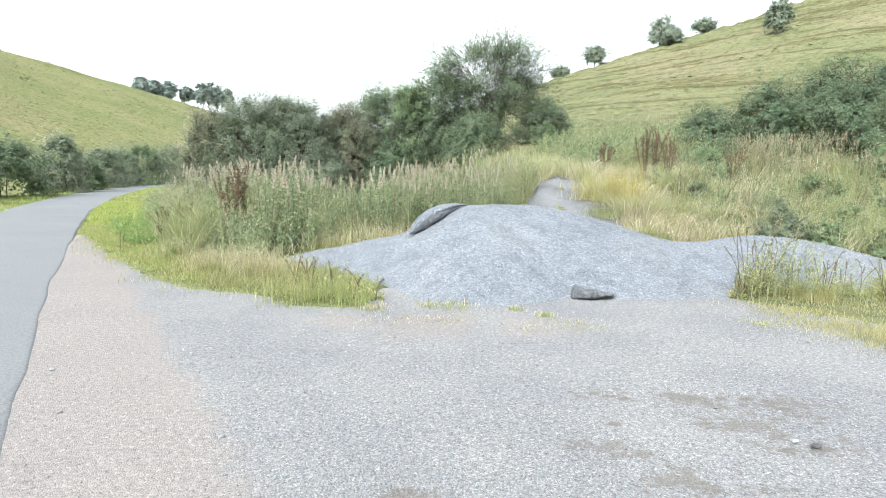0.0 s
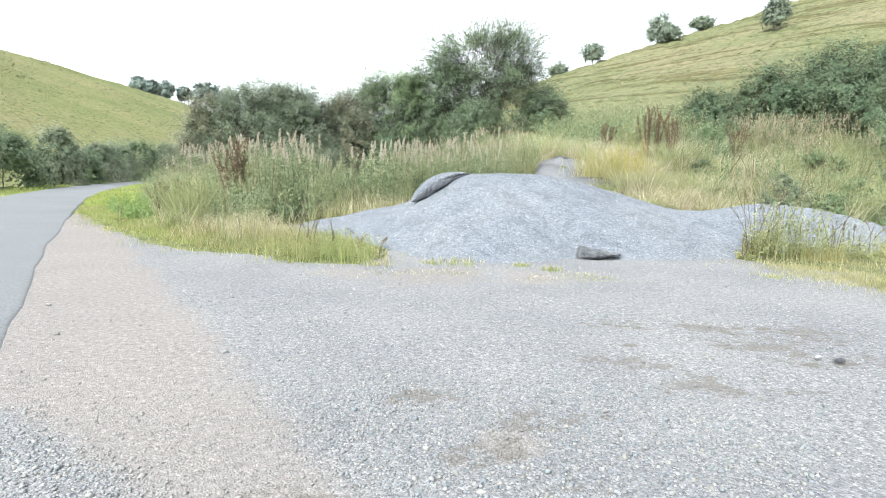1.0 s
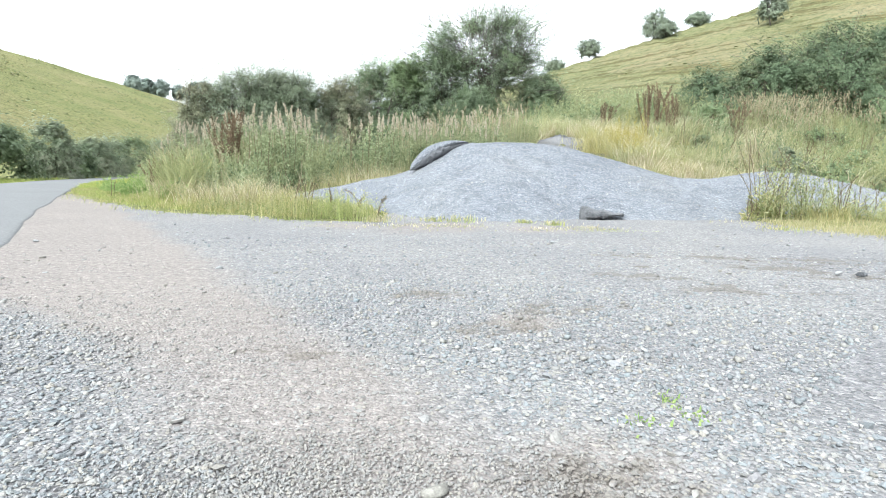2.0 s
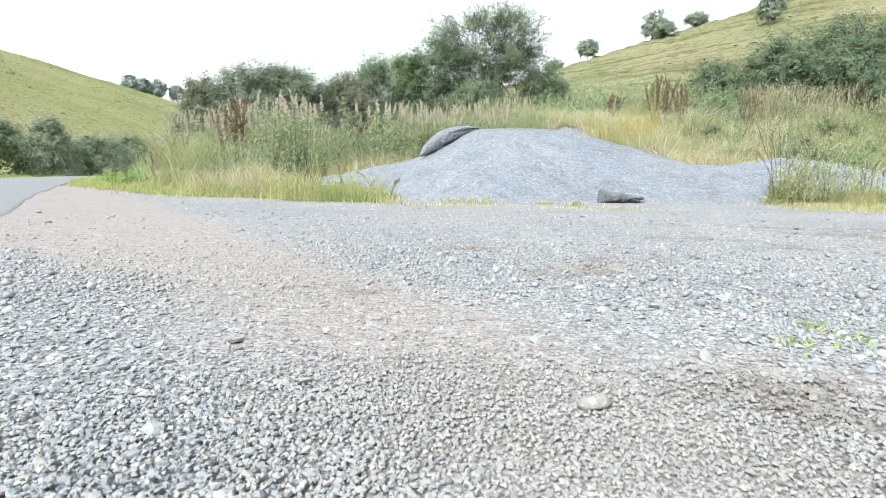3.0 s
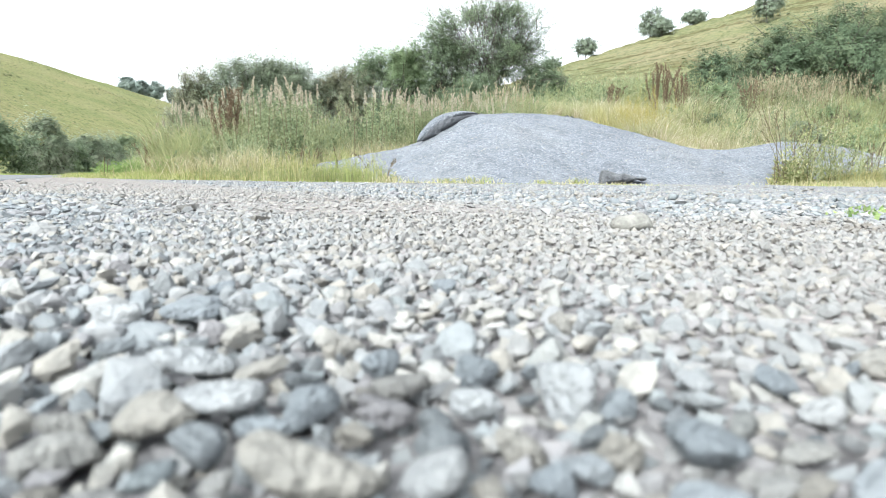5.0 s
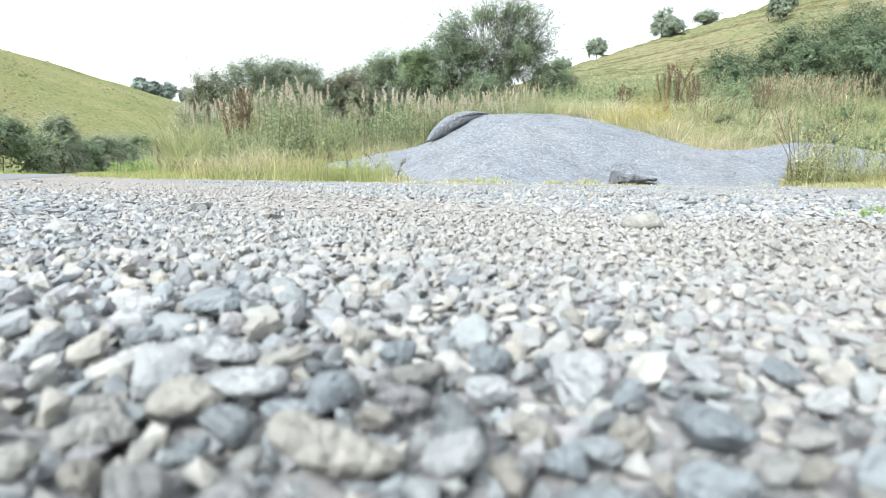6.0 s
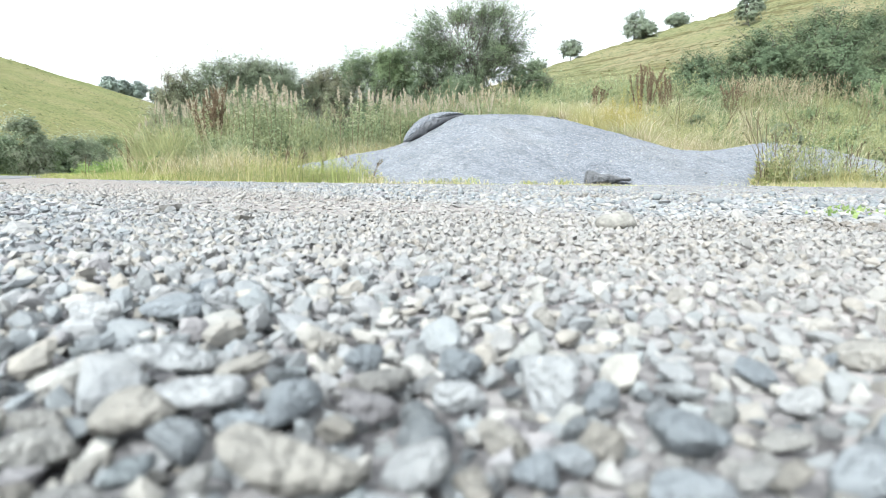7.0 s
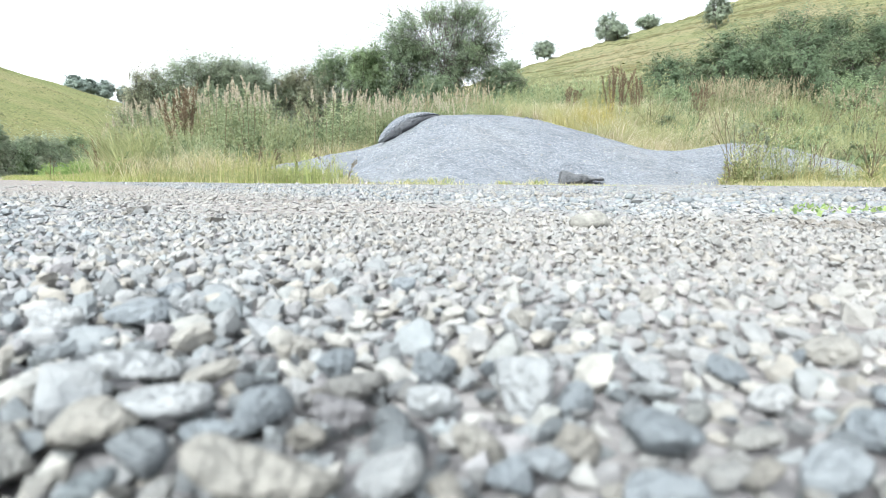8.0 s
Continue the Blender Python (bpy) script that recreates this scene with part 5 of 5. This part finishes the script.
def tuft(x, y, high, wide, n, mat, label, seed):
    r = np.random.default_rng(seed)
    p = np.column_stack([r.normal(size=(n, 2)) * wide * 0.5, np.zeros(n)])
    v, q, t = blades(p, r.uniform(0.4, 1.0, n) * high, 0.008, r.uniform(0.3, 1.1, n), r)
    ob = new("grass_tuft", mesh_of("grass_tuft", v, [q, t], mat))
    ob.location = (x, y, float(land(x, y)))
    tagged(ob, label, "grass tuft", "tufts on the gravel", kind="stuff")


for k, (tx, ty, th, tw, tm, tl) in enumerate([
        (1.53, 7.24, 0.12, 0.14, MAT_VERGE, "small yellow-green grass tuft on gravel"), (0.38, 7.74, 0.14, 0.34, MAT_VERGE, "bright green grass tuft on gravel"),
        (0.05, 7.72, 0.10, 0.2, MAT_VERGE, "bright green grass tuft on gravel"), (-3.05, 9.3, 0.2, 0.3, MAT_TALL, "dark matted grass tuft on the verge"), (-0.72, 7.55, 0.14, 0.2, MAT_STRAW, "dry grass tuft at the mound's foot"),
        (1.2, 7.6, 0.08, 0.12, MAT_VERGE, "sparse green sprout on gravel"), (1.9, 6.9, 0.05, 0.3, MAT_STRAW, "thin dry grass on gravel"), (1.3, 6.7, 0.05, 0.35, MAT_STRAW, "thin dry grass on gravel"),
        (4.3, 14.8, 1.05, 0.6, MAT_YELLOW, "yellowing grass clump beside the track"), (4.7, 14.4, 0.95, 0.6, MAT_YELLOW, "yellowing grass clump beside the track"), (4.2, 13.6, 0.45, 0.4, MAT_TALL, "green grass clump beside the track"), (3.6, 12.9, 0.3, 0.3, MAT_TALL, "green grass clump beside the track"), (2.3, 13.4, 0.3, 0.3, MAT_TALL, "green grass clump beside the track"),
        (5.9, 8.5, 0.35, 0.35, MAT_YELLOW, "yellow grass clump at the mound's foot"), (8.3, 8.2, 0.6, 0.5, MAT_YELLOW, "yellow grass clump at the mound's foot"), (7.6, 8.0, 0.5, 0.5, MAT_VERGE, "yellow-green grass clump at the mound's foot"), (-3.0, 9.9, 0.75, 0.5, MAT_STRAW, "tall bleached grass clump at the bank's foot"), (-2.5, 9.7, 0.5, 0.6, MAT_STRAW, "bleached grass clump at the bank's foot"), (-3.9, 10.4, 0.6, 0.5, MAT_STRAW, "bleached grass clump at the bank's foot"), (-5.0, 11.6, 0.6, 0.6, MAT_STRAW, "bleached grass clump at the bank's foot"), (-0.9, 11.9, 0.6, 0.7, MAT_STRAW, "bleached grass clump behind the mound"), (0.2, 12.3, 0.6, 0.7, MAT_STRAW, "bleached grass clump behind the mound"), (1.3, 12.6, 0.6, 0.7, MAT_STRAW, "bleached grass clump behind the mound"), (-1.9, 11.8, 0.5, 0.7, MAT_STRAW, "bleached grass clump behind the mound"),
        (0.1, 6.9, 0.05, 0.5, MAT_STRAW, "thin dry grass on gravel"), (-0.5, 6.95, 0.05, 0.4, MAT_STRAW, "thin dry grass on gravel"), (4.2, 6.9, 0.08, 0.2, MAT_VERGE, "sparse green sprout on gravel")]):
    tuft(tx, ty, th, tw, 90 if th < 0.25 else 420, tm, tl, 400 + k)


for k, (tx, ty) in enumerate([(0.40, 1.62), (0.54, 1.76), (0.56, 1.66)]):
    tuft(tx, ty, 0.02, 0.05, 26, MAT_BROAD, "tiny green sprout among the chippings", 430 + k)


def creeping(name, n, area, keep, height, mat, label, seed):
    """Low thin grass that has crept on to the gravel."""
    r = np.random.default_rng(seed)
    x, y = r.uniform(area[0], area[1], n), r.uniform(area[2], area[3], n)
    k = in_layby(x, y) & ~on_heap(x, y) & (r.random(n) < keep(x, y))
    x, y = x[k], y[k]
    v, q, t = blades(np.column_stack([x, y, np.zeros(len(x))]), r.uniform(*height, len(x)), 0.007, r.uniform(0.3, 1.1, len(x)), r)
    return tagged(new(name, mesh_of(name, v, [q, t], mat)), label, "grass", kind="stuff")


VERGE_LINE = LAYBY_EDGE[:9]


def past_gravel(x, y):
    """Metres beyond the line where the thin dry grass begins to cover the gravel."""
    return x - np.interp(y, [2.5, 4.6, 5.7, 6.1, 6.8, 7.35, 8.4], [8.5, 6.2, 4.9, 4.55, 4.33, 4.08, 4.6])


creeping("creeping_grass", 60000, (-10, 0, 6.8, 16), lambda x, y: np.exp(-from_line(VERGE_LINE, x, y) / 0.16) * np.clip(0.5 + 2 * fnoise(x * 2, y * 2, 91), 0, 1), (0.03, 0.12), MAT_VERGE, "thin yellow-green grass creeping on to gravel", 441)
creeping("creeping_grass", 95000, (3.6, 9.0, 3.5, 8.6), lambda x, y: (0.06 * smoothstep(-0.7, 0.0, past_gravel(x, y)) + 0.94 * smoothstep(-0.1, 1.1, past_gravel(x, y))) * np.clip(0.55 + 2.4 * fnoise(x * 1.8, y * 2.6, 92), 0, 1), (0.02, 0.10), MAT_DRY, "thin yellow dry grass creeping on to gravel", 442)
creeping("creeping_grass", 40000, (3.6, 8.0, 5.5, 8.6), lambda x, y: smoothstep(0.1, 0.9, past_gravel(x, y)) * np.clip(0.25 + 2.6 * fnoise(x * 1.3, y * 1.3, 94), 0, 1), (0.04, 0.17), MAT_VERGE, "patchy yellow-green grass on gravel", 444)
creeping("thin_moss", 14000, (-1.6, 2.6, 6.2, 7.9), lambda x, y: np.exp(-((y - 6.85 - 0.1 * np.sin(x * 2)) / 0.35) ** 2) * np.clip(0.1 + 2.2 * fnoise(x * 1.6, y * 2.4, 93), 0, 1), (0.008, 0.022), MAT_TALL, "thin yellowish growth on gravel before the mound", 443)


def stalky(x, y, high, count, seed, label):
    """A half-dead weed: dark bare stalks over a tuft of yellow-green leaves."""
    r = np.random.default_rng(seed)
    z = max(float(land(x, y)), float(heap_z(x, y)))
    ob = empty("stalky_weed", (x, y, z - 0.02), label, "weed", "stalky weeds round the mound")
    for k in range(count):
        top = np.array([r.normal() * 0.22 * high, r.normal() * 0.15 * high, high * r.uniform(0.6, 1.0)])
        p = curve_to((r.normal() * 0.03, r.normal() * 0.03, 0), top, r, 0.06, 6)
        sv, sf = tubes([(p, np.linspace(0.007, 0.003, 6))], 4)
        u = r.uniform(0.6, 1.0, 26)
        q = np.column_stack([np.interp(u, np.linspace(0, 1, 6), p[:, j]) for j in range(3)])
        lv, lf = leaves(q, r.normal(size=(26, 3)) + np.array([0, 0, 0.9]), r.uniform(0.015, 0.04, 26), 0.010, r)
        part("stalk", mesh_of("weed_stalk", np.concatenate([sv, lv]), [sf, lf + len(sv)], MAT_HERB_STEM), ob)
    n = int(60 + 130 * high)
    a, u = r.uniform(0, 2 * np.pi, n), r.uniform(0, 0.45, n)
    q = np.column_stack([np.cos(a) * 0.10, np.sin(a) * 0.10, u * high]) * r.uniform(0.3, 1, (n, 1))
    lv, lf = leaves(q, np.column_stack([np.cos(a), np.sin(a), r.uniform(0.2, 1.2, n)]), r.uniform(0.05, 0.12, n) * (0.5 + 0.6 * high), 0.02, r)
    part("foliage", mesh_of("weed_leaves", lv, [lf], MAT_VERGE), ob, "yellow-green leaf tuft")


for k, (wx, wy, wh, wc) in enumerate([(5.15, 8.8, 0.95, 3), (5.4, 8.9, 0.9, 4), (5.95, 8.7, 0.6, 3), (6.3, 8.75, 0.65, 3), (6.75, 8.6, 0.6, 3), (7.2, 8.7, 0.7, 4), (7.7, 8.5, 0.6, 3), (4.75, 8.5, 0.4, 3), (5.6, 8.6, 0.7, 4), (6.1, 8.45, 0.8, 4), (6.6, 8.8, 0.75, 4), (7.0, 8.4, 0.85, 5), (7.5, 8.75, 0.8, 4), (8.0, 8.4, 0.9, 5), (8.5, 8.6, 0.85, 5), (9.0, 8.3, 0.9, 5), (5.3, 8.65, 0.8, 4),
                                      (-0.75, 8.15, 0.4, 2), (-1.1, 8.5, 0.45, 3), (-1.5, 8.7, 0.5, 3), (-1.9, 9.1, 0.55, 4), (-2.15, 9.2, 0.6, 4), (-6.75, 12.6, 0.45, 2), (7.1, 13.6, 1.25, 6), (7.5, 13.3, 1.15, 5), (8.4, 12.2, 1.1, 5), (5.0, 8.75, 1.15, 6), (5.35, 8.95, 1.2, 6), (9.6, 12.6, 1.3, 5), (10.8, 13.0, 1.3, 5), (6.4, 14.4, 1.2, 5)]):
    stalky(wx, wy, wh, wc, 460 + k, "half-dead stalky weed with yellow-green base")


# ---- loose stones ----
def cut_stones(n, level, seed, sharp=26.0, near=0.36):
    """Broken stones about 1 across: a ball cut by flat faces, the edges a little worn. Gives (verts, triangles) for each."""
    r = np.random.default_rng(seed)
    bm = bmesh.new()
    bmesh.ops.create_icosphere(bm, subdivisions=level, radius=1.0)
    bm.verts.index_update()
    way = np.array([w.co[:] for w in bm.verts])
    tri = np.array([[w.index for w in f.verts] for f in bm.faces])
    bm.free()
    out = []
    for _ in range(n):
        k = int(r.integers(6, 9))
        face = unit(np.concatenate([r.normal(size=(k, 3)), [(0, 0, 1), (0.1, 0.2, -1)] + r.normal(size=(2, 3)) * 0.3]))
        cut = np.maximum(way @ face.T, 0) / np.append(r.uniform(near, 0.92, k), r.uniform(0.4, 0.75, 2))
        rad = ((cut ** sharp).sum(axis=1) + 0.80 ** sharp) ** (-1 / sharp)
        rough = 1 + 0.06 * fnoise(way[:, 0] * 3 + 5, way[:, 1] * 3 + way[:, 2] * 2, int(r.integers(999)), 3)
        v = way * (rad * rough)[:, None] * np.array([1.0, r.uniform(0.62, 0.95), r.uniform(0.6, 0.95)])
        out.append((v / np.ptp(v[:, 0]), tri))
    return out


def turns(n, r, tip=0.45):
    q = unit(r.normal(size=(n, 4)))
    q[:, 1:3] *= tip
    q = unit(q)
    w, x, y, z = q.T
    return np.stack([np.stack([1 - 2 * (y * y + z * z), 2 * (x * y - w * z), 2 * (x * z + w * y)], -1),
                     np.stack([2 * (x * y + w * z), 1 - 2 * (x * x + z * z), 2 * (y * z - w * x)], -1),
                     np.stack([2 * (x * z - w * y), 2 * (y * z + w * x), 1 - 2 * (x * x + y * y)], -1)], 1)


def rough_stones(n, seed):
    """Small stones of eight faces, for the lay-by further off."""
    r = np.random.default_rng(seed)
    base = np.array([(1, 0, 0), (0, 1, 0), (-1, 0, 0), (0, -1, 0), (0, 0, 1), (0, 0, -1)]) * 0.55
    faces = np.array([(0, 1, 4), (1, 2, 4), (2, 3, 4), (3, 0, 4), (1, 0, 5), (2, 1, 5), (3, 2, 5), (0, 3, 5)])
    return [(base * np.array([1.0, r.uniform(0.7, 1.0), r.uniform(0.6, 0.9)]) + r.normal(size=base.shape) * 0.07, faces) for _ in range(n)]


def joined_stones(name, p, size, shapes, seed, smooth=False, flat=1.0):
    r = np.random.default_rng(seed)
    kind = r.integers(0, len(shapes), len(p))
    vs, fs, o = [], [], 0
    for k, (sv, sf) in enumerate(shapes):
        sel = np.flatnonzero(kind == k)
        if not len(sel):
            continue
        v = np.einsum("nij,vj->nvi", turns(len(sel), r), sv) * size[sel][:, None, None] * np.array([1.0, 1.0, flat]) + p[sel][:, None]
        vs.append(v.reshape(-1, 3))
        fs.append((sf[None] + (np.arange(len(sel)) * len(sv))[:, None, None] + o).reshape(-1, 3))
        o += v.shape[0] * v.shape[1]
    return mesh_of(name, np.concatenate(vs), [np.concatenate(fs)], MAT_STONE, smooth)


LAND_SPOT = np.array([-0.35, 0.58])


def in_fan(x, y, half):
    return np.abs(np.arctan2(x - LAND_SPOT[0], y - LAND_SPOT[1]) - radians(4)) < radians(half)


def strewn(step, r0, r1, half, r):
    """Places strewn evenly, step apart, over a ring of the fan ahead of the landing spot."""
    gx, gy = np.meshgrid(np.arange(-r1, r1, step), np.arange(-0.3, r1, step))
    gx[1::2] += step / 2
    x = LAND_SPOT[0] + gx.ravel() + r.uniform(-0.42, 0.42, gx.size) * step
    y = LAND_SPOT[1] + gy.ravel() + r.uniform(-0.42, 0.42, gx.size) * step
    away = np.hypot(x - LAND_SPOT[0], y - LAND_SPOT[1])
    ok = (r.random(len(x)) < smoothstep(r0 * 0.93, r0 * 1.04, away) * (1 - smoothstep(r1 * 0.93, r1 * 1.04, away))) & in_fan(x, y, half) & in_layby(x, y) & ~on_heap(x, y)
    return x[ok], y[ok]


# the largest stones round the landing spot: place, width and height against width
PALE_STONES = [(-0.345, 0.808, 0.0160, 0.8), (-0.416, 0.872, 0.0290, 0.42), (-0.469, 0.936, 0.0240, 0.5), (-0.427, 0.953, 0.0185, 0.5), (-0.334, 0.841, 0.0165, 0.65), (-0.348, 0.903, 0.0125, 0.55), (-0.263, 0.958, 0.0140, 0.7),
               (-0.268, 0.857, 0.0130, 0.6), (-0.307, 0.850, 0.0175, 0.7), (-0.247, 0.836, 0.0140, 0.5), (-0.399, 0.846, 0.0260, 0.4)]
WARM_STONES = [(-0.368, 0.806, 0.0330, 0.55), (-0.410, 0.835, 0.0240, 0.7), (-0.373, 0.897, 0.0110, 0.7), (-0.326, 0.818, 0.0140, 0.75), (-0.304, 0.799, 0.0065, 0.9), (-0.203, 0.868, 0.0200, 0.7), (-0.273, 0.802, 0.0115, 0.6),
               (-0.394, 0.868, 0.0210, 0.45), (-0.305, 0.816, 0.0130, 0.7), (-0.291, 0.923, 0.0110, 0.9), (-0.100, 1.020, 0.0150, 0.6)]
SLATE_STONES = [(-0.285, 0.816, 0.0250, 0.5), (-0.375, 0.844, 0.0165, 0.6), (-0.383, 0.829, 0.0200, 0.45), (-0.446, 0.942, 0.0285, 0.45), (-0.447, 0.988, 0.0155, 0.55), (-0.332, 0.998, 0.0150, 0.65), (-0.332, 0.866, 0.0160, 0.75), (-0.322, 0.806, 0.0110, 0.95),
                (-0.314, 0.810, 0.0130, 0.55), (-0.296, 0.797, 0.0170, 0.6), (-0.313, 0.867, 0.0110, 0.6), (-0.296, 0.842, 0.0110, 0.8), (-0.213, 0.868, 0.0100, 0.9), (-0.246, 0.856, 0.0165, 0.4), (-0.360, 0.871, 0.0155, 0.6),
                (-0.258, 0.802, 0.0170, 0.5), (-0.236, 0.816, 0.0190, 0.5), (-0.214, 0.832, 0.0170, 0.5), (-0.243, 0.792, 0.0150, 0.5), (-0.192, 0.848, 0.0160, 0.5)]


def build_stones():
    r = np.random.default_rng(500)
    worn, broken, chips, plain = cut_stones(26, 3, 6), cut_stones(40, 2, 7), cut_stones(40, 1, 8, 30.0), rough_stones(40, 3)
    pieces = [mesh_of("stone", v, [f], MAT_STONE_SHADED, True) for v, f in worn]
    toned = {m: [mesh_of("stone", v, [f], m, True) for v, f in cut_stones(10, 3, 60 + k, 12.0, 0.52)] for k, m in enumerate((MAT_STONE_PALE, MAT_STONE_WARM, MAT_STONE_SLATE))}

    def lay(me, x, y, wide, squat=0.7, sink=0.22, swing=3.14):
        ob = new("stone", me)
        ob.parent = LAYBY_OB
        ob.matrix_world = Matrix.Translation((x, y, sink * wide)) @ Euler((r.normal() * 0.16, r.normal() * 0.16, r.uniform(-swing, swing))).to_matrix().to_4x4() @ Matrix.Diagonal((wide, wide, wide * squat / 0.66, 1))

    placed = []
    for m, places in zip(toned, (PALE_STONES, WARM_STONES, SLATE_STONES)):
        for k, (x, y, wide, squat) in enumerate(places):
            lay(toned[m][(k + 4) % 10], x, y, wide * 0.88, squat, 0.14, 0.4)
            placed.append((x, y, wide))
    # the rest of the top layer: large stones first, none lying in another
    n = 21000
    rad, a = np.sqrt(r.uniform(0.10 ** 2, 1.12 ** 2, n)), r.uniform(-1, 1, n) * radians(60)
    ok = r.random(n) > np.maximum(smoothstep(0.68, 1.12, rad), smoothstep(0.84, 1.04, np.abs(a)))
    rad, a, n = rad[ok], a[ok] + radians(4), int(ok.sum())
    size = np.sort(np.clip(r.lognormal(math.log(0.0086), 0.42, n), 0.005, 0.0175))[::-1]
    size = size * (1 - 0.3 * driven(LAND_SPOT[0] + rad * np.sin(a), LAND_SPOT[1] + 0.02 + rad * np.cos(a)))
    got = np.zeros((n + 60, 3))
    got[:len(placed)] = placed
    k = len(placed)
    for x, y, wide in zip(LAND_SPOT[0] + rad * np.sin(a), LAND_SPOT[1] + 0.02 + rad * np.cos(a), size):
        if np.all(np.hypot(got[:k, 0] - x, got[:k, 1] - y) > 0.40 * (got[:k, 2] + wide)):
            got[k] = x, y, wide
            k += 1
    top = got[len(placed):k]
    near = np.argsort(np.hypot(top[:, 0] + 0.35, top[:, 1] - 0.7))
    for x, y, wide in top[near[:250]]:
        lay(pieces[int(r.integers(len(pieces)))], x, y, wide, r.uniform(0.5, 0.75), r.uniform(0.02, 0.2) - 0.10 * float(driven(x, y)))
    rest = top[near[250:]]
    made = []

    def heap_up(name, x, y, z, size, shapes, smooth, flat):
        ob = new(name, joined_stones(name, np.column_stack([x, y, z]), size, shapes, 510 + len(made), smooth, flat))
        ob.parent = LAYBY_OB
        made.append(tagged(ob, "loose angular limestone chippings", kind="stuff"))

    split = np.hypot(rest[:, 0] + 0.35, rest[:, 1] - 0.7) < 0.45
    for sel, shapes in ((split, broken), (~split, chips)):
        q = rest[sel]
        heap_up("chippings_near", q[:, 0], q[:, 1], q[:, 2] * (r.uniform(0.0, 0.22, len(q)) - 0.18 * driven(q[:, 0], q[:, 1])), q[:, 2] * 1.05, shapes, False, 0.9 if shapes is broken else 0.62)
    x, y = strewn(0.0085, 0.10, 1.12, 58, r)
    ok = r.random(len(x)) > smoothstep(0.68, 1.12, np.hypot(x - LAND_SPOT[0], y - LAND_SPOT[1]))
    x, y = x[ok], y[ok]
    heap_up("chippings_bed", x, y, r.uniform(-0.0055, -0.001, len(x)) + 0.0068 * smoothstep(0.3, 0.55, np.hypot(x + 0.35, y - 0.7)), r.uniform(0.006, 0.011, len(x)), plain, False, 0.9)
    for step, r0, r1, half, shapes in ((0.0124, 0.7, 1.95, 52, chips), (0.0195, 1.3, 3.0, 44, plain), (0.034, 2.9, 5.2, 42, plain), (0.07, 5.1, 8.6, 43, plain)):
        x, y = strewn(step, r0, r1, half, r)
        bare = driven(x, y)
        away = np.hypot(x - LAND_SPOT[0], y - LAND_SPOT[1])
        fewer = np.maximum(smoothstep(1.3, 1.95, away), 1 - smoothstep(0.68, 1.08, away)) if shapes is chips else 1 - smoothstep(1.25, 1.85, away)
        ok = (r.random(len(x)) > (0.4 if shapes is chips else 0.15) * bare) & (r.random(len(x)) > fewer)
        x, y, bare = x[ok], y[ok], bare[ok]
        wide = np.clip(r.lognormal(math.log(max(min(step * 0.8, 0.0125), 0.0095)), 0.40, len(x)), 0.006, 0.04) * (1 - 0.22 * bare)
        z = wide * (r.uniform(-0.05, 0.25, len(x)) - 0.07 * bare) + 0.012 * fnoise(x * 1.5, y * 1.5, 61) + pits(x, y)
        heap_up("chippings_middle" if r1 < 6 else "chippings_outer", x, y, z, wide, shapes, shapes is plain, 0.62 if shapes is chips else 0.8)
    rad, a = np.sqrt(r.uniform(0.05, 25.0, 9000)), r.uniform(0, 2 * np.pi, 9000)
    x, y = LAND_SPOT[0] + rad * np.sin(a), LAND_SPOT[1] + rad * np.cos(a)
    k = in_layby(x, y) & ~in_fan(x, y, 46)
    x, y = x[k], y[k]
    wide = np.clip(r.lognormal(math.log(0.013), 0.36, len(x)), 0.006, 0.04)
    heap_up("chippings_behind", x, y, 0.05 * wide, wide, plain, False, 0.75)
    x, y = r.uniform(-2.8, 8.8, 9000), r.uniform(7.8, 12.2, 9000)
    k = on_heap(x, y)
    wide = np.clip(r.lognormal(math.log(0.015), 0.42, int(k.sum())), 0.009, 0.06)
    ob = new("loose_gravel", joined_stones("loose_gravel", np.column_stack([x[k], y[k], heap_z(x[k], y[k]) + 0.1 * wide]), wide, plain, 530))
    ob.parent = HEAP
    tagged(ob, "loose stones on the mound's face", kind="stuff")
    for k in range(34):
        rad, a = math.sqrt(r.uniform(1.4 ** 2, 6.2 ** 2)), radians(4 + r.uniform(-40, 36))
        wide = float(r.uniform(0.016, 0.024) + 0.0035 * rad)
        x, y = LAND_SPOT[0] + rad * math.sin(a), LAND_SPOT[1] + rad * math.cos(a)
        if float(rim(x, y)) > 0.1:
            lay(toned[MAT_STONE_PALE if k % 3 else MAT_STONE_WARM][k % 10], x, y, wide, 0.5)
    lay(toned[MAT_STONE_PALE][3], 2.56, 3.80, 0.05, 0.5)
    big = cut_stones(1, 3, 9, 5.0)[0]
    ob = new("pale_stone", mesh_of("pale_stone", big[0] * np.array([0.054, 0.042, 0.040]), [big[1]], MAT_PALE, True))
    ob.location = (-0.100, 1.322, 0.011)
    tagged(ob, "rounded pale stone lying in the chippings", "stone")


build_stones()
